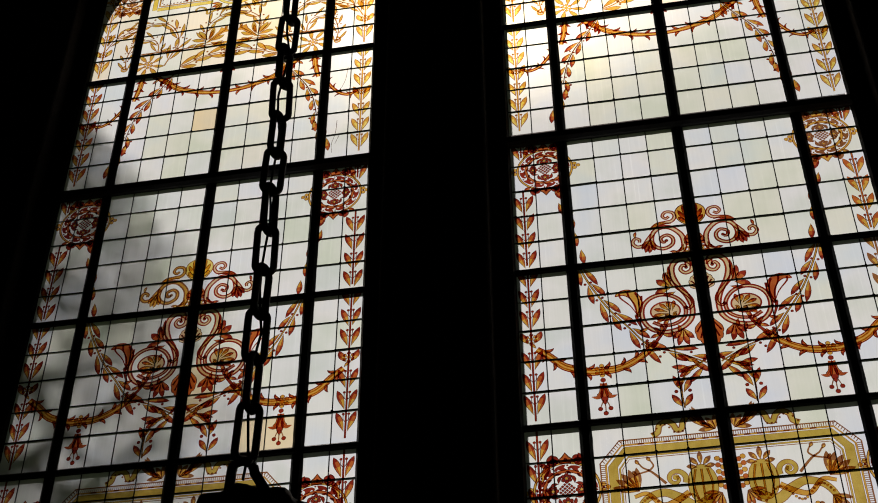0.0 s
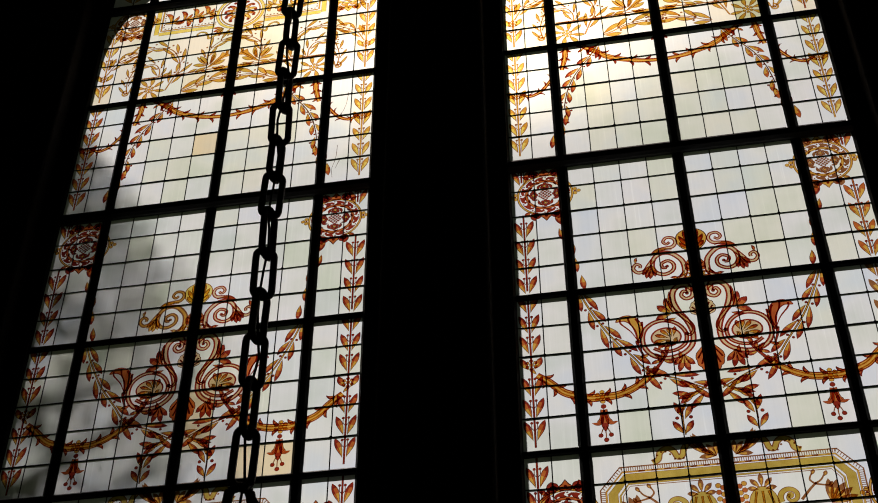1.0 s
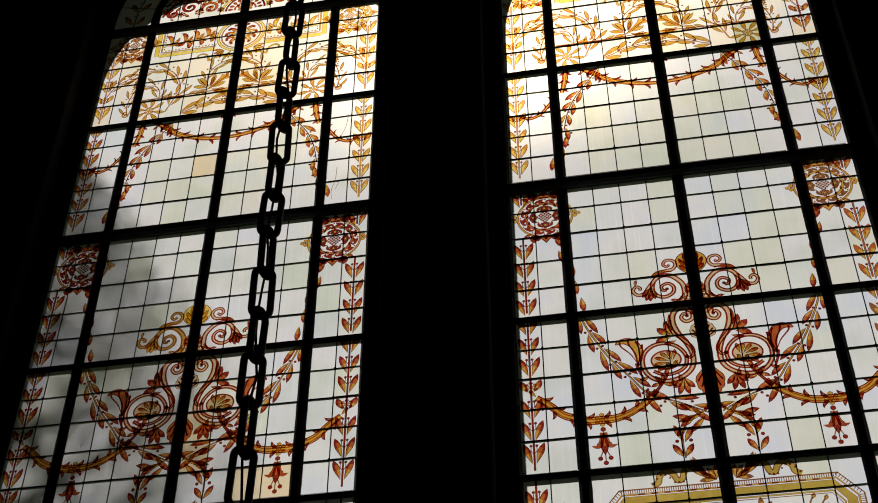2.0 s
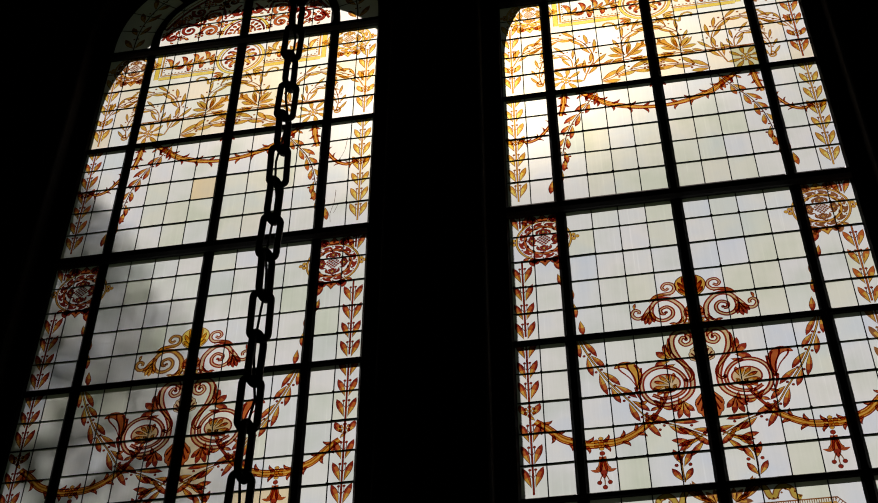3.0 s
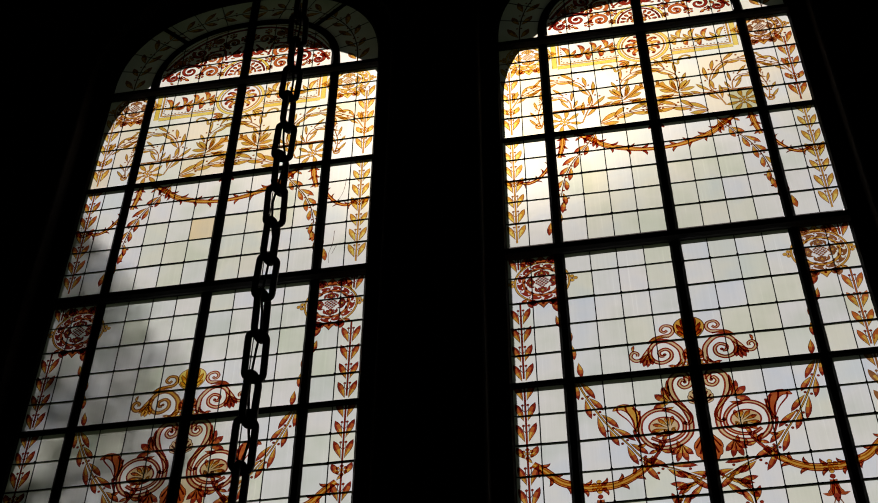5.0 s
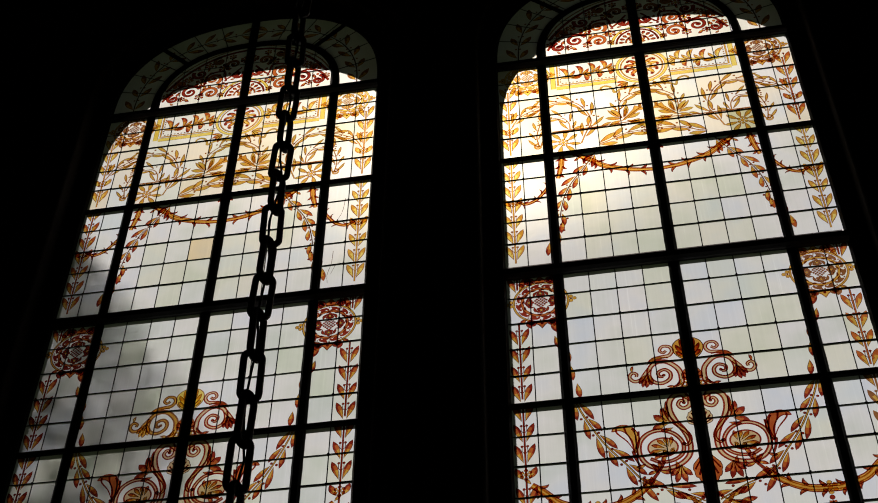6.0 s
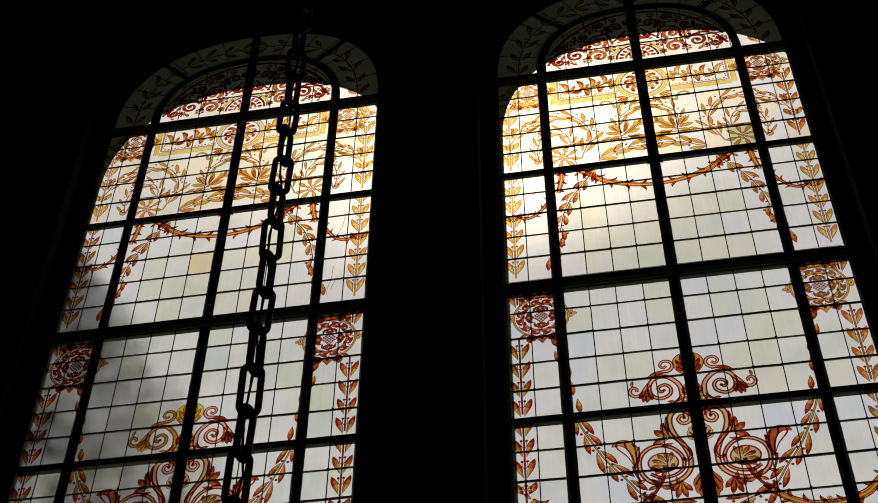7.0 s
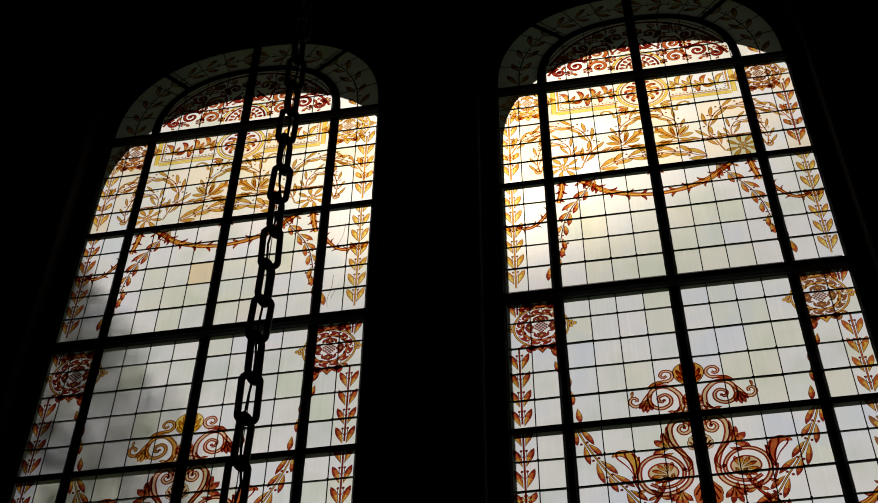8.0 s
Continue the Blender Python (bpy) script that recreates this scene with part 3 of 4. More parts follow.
def rosette(p, c, r, pal):
    """A round boss: pale outer ring, a wave of barbs, an inner ring, four blossoms about a lattice, crowns above and below."""
    a, b = PALETTES[pal]
    c = Vector(c)
    q = 0.95

    def at(deg, k):
        return c + Vector((math.cos(radians(deg)), math.sin(radians(deg)) * q)) * r * k

    p.ring(c, r, 0.014, GOLD if b == GOLD else AMBER, squash=q, n=44)
    for i in range(12):
        t = 30 * i
        p.shape([at(t, 0.935), at(t + 10, 0.93), at(t + 20, 0.90), at(t + 27, 0.82), at(t + 24, 0.735), at(t + 18, 0.80), at(t + 12, 0.735), at(t + 4, 0.715), at(t - 4, 0.735), at(t + 4, 0.82)], a, line=RED, w=0.0022)
        p.dot(at(t + 27, 0.90), r * 0.035, a, n=6)
    for i in range(12):
        p.leaf(at(30 * i + 15, 0.60), 30 * i + 75, r * 0.20, r * 0.09, a, a, bend=40)
    p.ring(c, r * 0.69, 0.018, b, squash=q, n=40)
    for i in range(4):
        o = at(90 * i, 0.43)
        for k in range(6):
            p.dot(o + at_angle(90 * i + 60 * k, r * 0.118), r * 0.072, a, n=7, w=0.0030)
        p.dot(o, r * 0.062, GOLD if b == GOLD else AMBER, n=7, w=0.0030)
        o = at(90 * i + 45, 0.34)
        p.leaf(o, 90 * i + 80, r * 0.30, r * 0.12, a, a, bend=70)
        p.leaf(o, 90 * i + 10, r * 0.30, r * 0.12, a, a, bend=-70)
    for i in range(-2, 3):
        for j in range(-2, 3):
            if abs(i) + abs(j) < 4:
                p.dot(c + Vector((i + j, (i - j) * q)) * r * 0.068, r * 0.056, a, n=4, w=0.0034)
    for deg in (0, 180):
        f = at_angle(deg)
        o = at(deg, 1.10)
        for u, w in ((0.0, 0.13), (0.10, 0.0), (-0.10, 0.0)):
            p.dot(o + f * r * w + Vector((0, 1)) * r * u, r * 0.085, AMBER, n=8)
        p.dot(o, r * 0.04, RED)
    for up in (1, -1):
        k = 1 if up > 0 else 0.85
        for s in (-1, 1):
            p.spiral(c + Vector((s * r * 0.38, up * r * 1.00)), r * 0.17, 90 * up, 1.2, 0.024, 0.012, a, -s * up)
            p.leaf(c + Vector((s * r * 0.22, up * r * 0.90)), 90 * up - s * up * 20, r * 0.36 * k, r * 0.20, RED, a, bend=-s * up * 30)
            p.leaf(c + Vector((s * r * 0.52, up * r * 0.80)), 90 * up - s * up * 70, r * 0.34, r * 0.17, a, b, bend=s * up * 40)
        p.shape([c + Vector((x * r, up * z * r)) for x, z in ((-0.18, 0.90), (-0.22, 1.06), (-0.12, 1.14), (0, 1.30), (0.12, 1.14), (0.22, 1.06), (0.18, 0.90))], b, w=0.006)
        p.dot(c + Vector((0, up * r * 1.05)), r * 0.055, RED)


def side_drop(p, pal):
    """Leaves that hang from the boss and swing under the scroll to the middle."""
    a, b = PALETTES[pal]
    for x, z, deg in ((-0.705, 5.80, 282), (-0.693, 5.68, 282), (-0.668, 5.56, 285)):
        p.leaf((x, z), deg, 0.10, 0.034, a, b, bend=8)
        p.leaf((x + 0.075, z - 0.22), deg - 12, 0.10, 0.034, a, b, bend=8)
        p.dot((x + 0.03, z + 0.012), 0.008, RED)
    p.garland([(-0.612, 5.23), (-0.585, 5.15), (-0.542, 5.053), (-0.478, 4.932), (-0.383, 4.80), (-0.30, 4.69), (-0.175, 4.635), (-0.092, 4.590), (-0.035, 4.558)], 0.118, 0.130, a, b, 0.012, 20, first=0.02, width=0.25)
    p.stroke(curve([(-0.20, 4.80), (-0.231, 4.751), (-0.29, 4.675)]), 0.012, 0.02, a)
    for deg in (75, 120, 185, 330):
        p.leaf((-0.232, 4.75), deg, 0.062, 0.022, a, b, bend=30)
    p.stroke(curve([(-0.055, 4.565), (-0.126, 4.530), (-0.165, 4.465), (-0.174, 4.40), (-0.170, 4.315)]), 0.010, 0.008, b)
    for x, z, deg, q in ((-0.06, 4.556, 150, 0.13), (-0.06, 4.55, 195, 0.13), (-0.095, 4.545, 215, 0.10), (-0.168, 4.405, 112, 0.105), (-0.165, 4.400, 62, 0.100), (-0.176, 4.320, 122, 0.09), (-0.170, 4.320, 58, 0.085), (-0.05, 4.54, 228, 0.12), (-0.145, 4.49, 225, 0.075), (-0.11, 4.535, 170, 0.10)):
        p.leaf((x, z), deg, q, 0.032, a, b)
    for x, z in ((-0.155, 4.52), (-0.20, 4.41), (-0.135, 4.41), (-0.03, 4.59), (-0.045, 4.575)):
        p.dot((x, z), 0.010, RED)


def lower_swag(p, pal):
    """Acanthus festoon between the border flower and the garland, with a flower at its lowest point."""
    a, b = PALETTES[pal]
    p.swag([(-0.858, 4.735), (-0.800, 4.689), (-0.739, 4.627), (-0.690, 4.600), (-0.606, 4.572), (-0.543, 4.570), (-0.470, 4.574), (-0.396, 4.600), (-0.319, 4.651), (-0.262, 4.712)], 0.034, a, b, 0.085)
    p.flower((-0.544, 4.571), 0.040, b, b)
    p.leaf((-0.86, 4.74), 120, 0.05, 0.02, a, b, bend=40)


def pendant(p, pal):
    """A bell flower that hangs under the festoon, with three drops."""
    a, b = PALETTES[pal]
    c = Vector((-0.543, 4.472))
    p.dot(c + Vector((0, 0.044)), 0.014, RED)
    for s in (-1, 1):
        p.acanthus([c + Vector((s * 0.006, 0.026)), c + Vector((s * 0.016, -0.030)), c + Vector((s * 0.034, -0.052)), c + Vector((s * 0.062, -0.046))], 0.036, a, b, 2, 0.5)
        p.stroke([c + Vector((s * 0.006, -0.07)), c + Vector((s * 0.016, -0.092)), c + Vector((s * 0.022, -0.108))], 0.006, 0.005, BROWN, lw=0.001)
        p.dot(c + Vector((s * 0.025, -0.118)), 0.0125, RED)
    p.leaf(c + Vector((0, 0.034)), 270, 0.135, 0.040, a, b)
    p.stroke([c + Vector((0, -0.09)), c + Vector((0.001, -0.115)), c + Vector((0, -0.136))], 0.006, 0.005, BROWN, lw=0.001)
    p.dot(c + Vector((0, -0.144)), 0.0130, RED)


def crest(p, pal):
    """The scrolled crest with half a palmette and half a shell, over the bar."""
    a, b = PALETTES[pal]
    edge = BROWN if pal == "gold" else RED

    def band(pts, w0, w1):
        p.stroke(curve(pts), w0 * 1.35, w1 * 1.4, AMBER if pal == "gold" else TAN, line=edge, lw=w0 * 0.36)

    if p.side == 1:
        o = Vector((-0.003, 5.420))
        p.shape([o + Vector((0.082 * math.sin(0.24 * i) * (1 - 0.12 * math.cos(0.24 * i)), 0.076 - 0.078 * math.cos(0.24 * i))) for i in range(26)], b, w=0.005)
        for i in range(7):
            t = 90 + 17 * (i - 3)
            q = 0.148 - 0.007 * abs(i - 3) ** 2
            p.leaf(o + at_angle(t, 0.008), t, q, 0.026, a, b, bend=5 * (3 - i), tip=1.8)
        p.shell((-0.003, 5.285), 90, 0.010, 0.085, 86, 7, RED, ORANGE)
    band([(-0.100, 5.240), (-0.064, 5.270), (-0.058, 5.325), (-0.072, 5.372), (-0.118, 5.418), (-0.168, 5.424), (-0.208, 5.395), (-0.221, 5.340), (-0.202, 5.298), (-0.160, 5.283), (-0.118, 5.306), (-0.112, 5.345), (-0.138, 5.370), (-0.172, 5.355), (-0.168, 5.328), (-0.148, 5.326)], 0.025, 0.014)
    p.dot((-0.146, 5.334), 0.010, edge)
    band([(-0.215, 5.418), (-0.185, 5.446), (-0.140, 5.455), (-0.104, 5.462), (-0.086, 5.490), (-0.098, 5.519), (-0.132, 5.525), (-0.150, 5.500), (-0.134, 5.482), (-0.116, 5.494)], 0.020, 0.012)
    p.acanthus([(-0.110, 5.446), (-0.160, 5.452), (-0.196, 5.440), (-0.226, 5.410)], 0.022, a, b, 3)
    band([(-0.215, 5.385), (-0.240, 5.352), (-0.266, 5.318), (-0.300, 5.312), (-0.321, 5.340), (-0.306, 5.368), (-0.284, 5.358), (-0.286, 5.340)], 0.020, 0.013)
    p.leaf((-0.304, 5.368), 105, 0.048, 0.018, edge, b, bend=-55)
    for deg, q in ((228, 0.085), (245, 0.098), (264, 0.098), (282, 0.085)):
        p.leaf((-0.225, 5.358), deg, q, 0.030, a, b, bend=8 * (1 if deg < 255 else -1), tip=1.6)
    p.leaf((-0.060, 5.300), 250, 0.060, 0.020, edge, b, bend=-30)
    p.leaf((-0.085, 5.248), 160, 0.055, 0.018, edge, b, bend=20)
    p.ring((-0.012, 5.262), 0.050, 0.012, b, squash=0.35, n=20)


def grand_scroll(p, pal):
    """The large volute with its shell boss, flame-like horn, leaves and buds."""
    a, b = PALETTES[pal]
    edge = RED

    def band(pts, w0, w1):
        p.stroke(curve(pts), w0 * 1.35, w1 * 1.4, TAN, line=edge, lw=w0 * 0.36)

    band([(-0.052, 5.150), (-0.060, 5.195), (-0.098, 5.202), (-0.134, 5.168), (-0.142, 5.110), (-0.122, 5.040), (-0.086, 4.975), (-0.066, 4.900), (-0.078, 4.826), (-0.132, 4.776), (-0.210, 4.760), (-0.280, 4.788), (-0.315, 4.850), (-0.310, 4.925), (-0.268, 4.974), (-0.205, 4.990), (-0.140, 4.964), (-0.101, 4.905), (-0.108, 4.842), (-0.156, 4.806), (-0.220, 4.800), (-0.268, 4.826)], 0.027, 0.015)
    band([(-0.060, 5.190), (-0.036, 5.166), (-0.042, 5.126), (-0.074, 5.112), (-0.096, 5.136), (-0.082, 5.162), (-0.064, 5.150)], 0.022, 0.014)
    p.dot((-0.066, 5.146), 0.010, edge)
    band([(-0.165, 5.130), (-0.150, 5.060), (-0.112, 5.010), (-0.070, 4.958), (-0.060, 4.915), (-0.080, 4.888), (-0.098, 4.900)], 0.020, 0.012)
    p.dot((-0.096, 4.896), 0.012, edge)
    c = Vector((-0.200, 4.886))
    p.shape([c + Vector((0.078 * math.cos(0.21 * i), 0.061 * math.sin(0.21 * i))) for i in range(30)], TAN, line=edge, w=0.009)
    for i in range(7):
        t = 72 + 27 * i
        p.leaf(c + Vector((0.030, -0.016)) + at_angle(t, 0.012), t, 0.062 + 0.022 * abs(math.cos(radians(t))), 0.024, RED if i % 3 == 0 else ORANGE, GOLD, bend=14, tip=1.9)
    for i in range(3):
        p.spiral(c + Vector((0.048 - 0.022 * i, -0.026 - 0.010 * (i == 1))), 0.015, 60 + 90 * i, 1.1, 0.010, 0.006, AMBER)
    p.stroke(curve([c + Vector((-0.062, -0.022)), c + Vector((-0.012, -0.046)), c + Vector((0.046, -0.042))]), 0.012, 0.010, TAN)
    # the horn: a ribbed flame that parts from one foot and curls outward
    foot = Vector((-0.340, 4.866))
    p.shape(curve([(-0.346, 4.866), (-0.352, 4.930), (-0.370, 4.982), (-0.402, 5.008), (-0.444, 5.006), (-0.428, 5.034), (-0.385, 5.046), (-0.342, 5.030), (-0.314, 4.990), (-0.305, 4.945), (-0.318, 4.895), (-0.332, 4.866)], 3), b, line=edge, w=0.006)
    for tip_x, tip_z, lean in ((-0.420, 5.024, -0.012), (-0.380, 5.034, 0.0), (-0.342, 5.018, 0.010), (-0.316, 4.968, 0.012)):
        p.stroke(curve([foot + Vector((0, 0.012)), (foot.x * 0.7 + tip_x * 0.3 + lean + 0.006, 4.940), (tip_x * 0.8 + foot.x * 0.2 + lean, 4.995), (tip_x, tip_z)], 5), 0.004, 0.012, edge, line=edge, lw=0.002)
    p.stroke(curve([(-0.346, 4.880), (-0.340, 4.840), (-0.320, 4.786)]), 0.020, 0.010, a)
    p.stroke([foot + Vector((-0.014, 0.014)), foot + Vector((0, 0.010)), foot + Vector((0.014, 0.016))], 0.010, 0.010, TAN)
    # leaves that spring from the stem of the scroll
    for x, z, deg, q, w, bend in ((-0.150, 5.030, 118, 0.105, 0.036, -20), (-0.160, 5.035, 150, 0.085, 0.042, -18), (-0.160, 5.022, 186, 0.085, 0.036, 24), (-0.135, 5.000, 205, 0.070, 0.024, -30), (-0.150, 5.060, 100, 0.110, 0.020, -16)):
        p.leaf((x, z), deg, q, w, edge, b, bend=bend)
    for x, z, deg, bend in ((-0.292, 4.800, 225, -60), (-0.240, 4.790, 250, 50), (-0.150, 4.800, 300, -70), (-0.180, 4.775, 260, 60)):
        p.leaf((x, z), deg, 0.056, 0.022, edge, b, bend=bend)
    if p.side == 1:
        p.shell((0, 4.985), 90, 0.014, 0.120, 66, 9, RED, TAN)
        p.shell((0, 4.850), 270, 0.012, 0.195, 40, 7, RED, ORANGE)
    for deg, q, bend in ((236, 0.085, -20), (252, 0.112, 0), (272, 0.110, 18), (292, 0.085, 30)):
        p.leaf((-0.124, 4.776), deg, q, 0.032, a, b, bend=bend, tip=1.5)


def upper_festoon(p, pal):
    """Acanthus festoon and hanging sprays under the second bar."""
    a, b = PALETTES[pal]
    p.swag([(-0.470, 7.115), (-0.440, 7.085), (-0.389, 7.046), (-0.314, 6.983), (-0.206, 6.938), (-0.118, 6.913), (0.0, 6.900)], 0.031, a, b, 0.095)
    p.garland([(-0.361, 7.125), (-0.405, 7.045), (-0.451, 6.974), (-0.500, 6.905), (-0.539, 6.840), (-0.575, 6.75), (-0.594, 6.671), (-0.610, 6.58)], 0.108, 0.108, a, b, 0.009, 22, first=0.03, width=0.30)
    for x, z, deg in ((-0.595, 6.555, 262), (-0.620, 6.46, 262), (-0.655, 6.50, 262), (-0.682, 6.385, 262)):
        p.leaf((x, z), deg, 0.108, 0.034, a, b)
        p.dot((x + 0.028, z + 0.012), 0.008, RED)
    p.swag([(-0.566, 7.13), (-0.573, 7.07), (-0.580, 7.015), (-0.602, 6.918)], 0.028, a, b, 0.07)
    p.swag([(-0.859, 6.757), (-0.825, 6.735), (-0.792, 6.729), (-0.735, 6.760), (-0.681, 6.832), (-0.660, 6.88)], 0.018, a, b, 0.075)
    for deg in (150, 210):
        p.leaf((-0.45, 7.09), deg, 0.06, 0.020, a, b, bend=20)
    for deg in (235, 260):
        p.leaf((-0.012, 7.13), deg, 0.065, 0.024, RED, RED)


def upper_sprays(p, pal):
    """Curling leaf sprays, trumpet flowers and a loose ribbon under the top band."""
    a, b = PALETTES[pal]
    w = 0.21
    p.garland([(-0.440, 7.215), (-0.400, 7.320), (-0.366, 7.400), (-0.382, 7.500), (-0.440, 7.598), (-0.520, 7.635), (-0.600, 7.632), (-0.685, 7.605)], 0.100, 0.128, a, b, 0.010, 25, first=0.06, width=w)
    p.garland([(-0.500, 7.355), (-0.506, 7.420), (-0.545, 7.476), (-0.620, 7.482)], 0.070, 0.100, a, b, 0.009, 34, width=w)
    p.stroke(curve([(-0.615, 7.350), (-0.47, 7.350), (-0.33, 7.350), (-0.19, 7.356), (-0.05, 7.362)]), 0.012, 0.009, BROWN)
    for i in range(6):
        p.leaf((-0.58 + 0.09 * i, 7.352), 20 if i % 2 else -20, 0.075, 0.022, a, b)
    p.garland([(-0.330, 7.186), (-0.271, 7.206), (-0.197, 7.246), (-0.128, 7.262), (-0.03, 7.268)], 0.100, 0.130, a, b, 0.009, 24, width=0.28)
    p.garland([(-0.172, 7.40), (-0.186, 7.480), (-0.168, 7.560), (-0.100, 7.625), (-0.02, 7.655)], 0.085, 0.112, a, b, 0.009, 34, width=w)
    # a trumpet flower that opens towards the middle
    root, mouth = Vector((-0.180, 7.372)), Vector((-0.044, 7.488))
    p.shape([root, (-0.140, 7.420), (-0.100, 7.470), (-0.086, 7.508), (-0.062, 7.496), (-0.040, 7.518), (-0.040, 7.484), (-0.026, 7.458), (-0.062, 7.454), (-0.100, 7.424), (-0.150, 7.380)], b, w=0.004)
    p.stroke([root, (root + mouth) / 2, mouth], 0.004, 0.010, a, lw=0.0024)
    p.leaf((-0.060, 7.480), 75, 0.050, 0.018, a, b)
    for deg, q in ((20, 0.100), (75, 0.125), (120, 0.120), (160, 0.105), (200, 0.090), (330, 0.10)):
        p.leaf(Vector((-0.160, 7.385)) + at_angle(deg, 0.016), deg, q, 0.034, a, b, bend=12)
    p.acanthus([(-0.005, 7.360), (-0.075, 7.352), (-0.150, 7.335)], 0.036, a, b, 3)
    for deg in (30, 75, 120, 160, 205, 250, 300, 340):
        p.leaf(Vector((-0.550, 7.238)) + at_angle(deg, 0.024), deg, 0.092, 0.030, a, b, bend=20)
    p.flower((-0.550, 7.238), 0.036, a, b)
    p.garland([(-0.871, 7.43), (-0.820, 7.524), (-0.745, 7.574), (-0.683, 7.609)], 0.080, 0.105, a, b, 0.009, 30, first=0.05, width=w)
    p.garland([(-0.70, 7.22), (-0.712, 7.319), (-0.69, 7.42), (-0.668, 7.47)], 0.080, 0.095, a, b, 0.009, 34, width=w)
    p.spiral((-0.705, 7.225), 0.03, 90, 1.2, 0.014, 0.009, b, 1)
    p.stroke(curve([(-0.272, 7.690), (-0.280, 7.716), (-0.256, 7.734), (-0.222, 7.722), (-0.204, 7.690), (-0.196, 7.660), (-0.160, 7.680), (-0.100, 7.690), (-0.02, 7.672)]), 0.014, 0.018, a)


def top_band(p, pal):
    """A framed band of scrolls under the springing bar, with half a round boss at its middle."""
    a, b = PALETTES[pal]
    x0, x1, z0, z1 = -0.582, 0.0, 7.775, 8.05

    def rail(q, w, fill):
        p.stroke([Vector(v) for v in q], w, w, fill, lw=0.0025)

    rail([(x0, z0), (x0, z1)], 0.034, GOLD)
    rail([(x0 + 0.019, z0 + 0.004), (-0.17, z0 + 0.004)], 0.034, GOLD)
    rail([(x0 + 0.032, z0 + 0.030), (x0 + 0.032, z1)], 0.012, AMBER)
    rail([(x0 + 0.040, z0 + 0.032), (-0.165, z0 + 0.032)], 0.012, AMBER)
    rail([(x0 + 0.02, z1 - 0.012), (x1, z1 - 0.012)], 0.012, AMBER)
    for i in range(16):
        x = x0 + 0.055 + 0.0235 * i
        p.shape([(x, z0 + 0.044), (x + 0.012, z0 + 0.044), (x + 0.012, z0 + 0.053), (x, z0 + 0.053)], BROWN, w=0.0015)
        p.shape([(x, z1 - 0.034), (x + 0.012, z1 - 0.034), (x + 0.012, z1 - 0.025), (x, z1 - 0.025)], BROWN, w=0.0015)
    for i in range(8):
        z = z0 + 0.06 + 0.0235 * i
        p.shape([(x0 + 0.044, z), (x0 + 0.053, z), (x0 + 0.053, z + 0.012), (x0 + 0.044, z + 0.012)], BROWN, w=0.0015)
    c = Vector((0.0, 7.895))
    for q, w, f in ((0.160, 0.022, GOLD), (0.136, 0.011, AMBER)):
        p.stroke([c + at_angle(90 + 9 * i, q) for i in range(21)], w, w, f)
    for i in range(6):
        t = 100 + 30 * i
        p.leaf(c + at_angle(t, 0.022), t, 0.095, 0.030, RED if i % 2 else a, b, bend=24)
        p.dot(c + at_angle(t + 15, 0.105), 0.012, RED)
        p.dot(c + at_angle(t + 15, 0.062), 0.009, a)
    p.stroke(curve([(-0.530, 7.880), (-0.46, 7.872), (-0.38, 7.895), (-0.30, 7.905), (-0.22, 7.925), (-0.16, 7.935)]), 0.018, 0.014, b)
    for i, (x, z, deg, q, bend) in enumerate(((-0.500, 7.876, 62, 0.125, 110), (-0.470, 7.870, -20, 0.090, 80), (-0.410, 7.885, 50, 0.120, 115), (-0.385, 7.890, -30, 0.085, -110), (-0.330, 7.902, 50, 0.115, 115), (-0.300, 7.905, -30, 0.085, -110), (-0.250, 7.915, 50, 0.110, 115), (-0.225, 7.920, -30, 0.080, -110))):
        p.leaf((x, z), deg, q, 0.036, RED if i in (2, 3, 5) else a, b, bend=bend)
        p.leaf((x + 0.006, z), deg * 0.4, q * 0.75, 0.026, a, b, bend=bend * 0.5)
    for deg in (160, 190, 215, 240):
        p.leaf((-0.10, 7.745), deg, 0.08, 0.024, a, b, bend=20)
    for deg in (130, 165, 200, 230):
        p.leaf((-0.605, 7.905), deg, 0.045, 0.018, a, b)


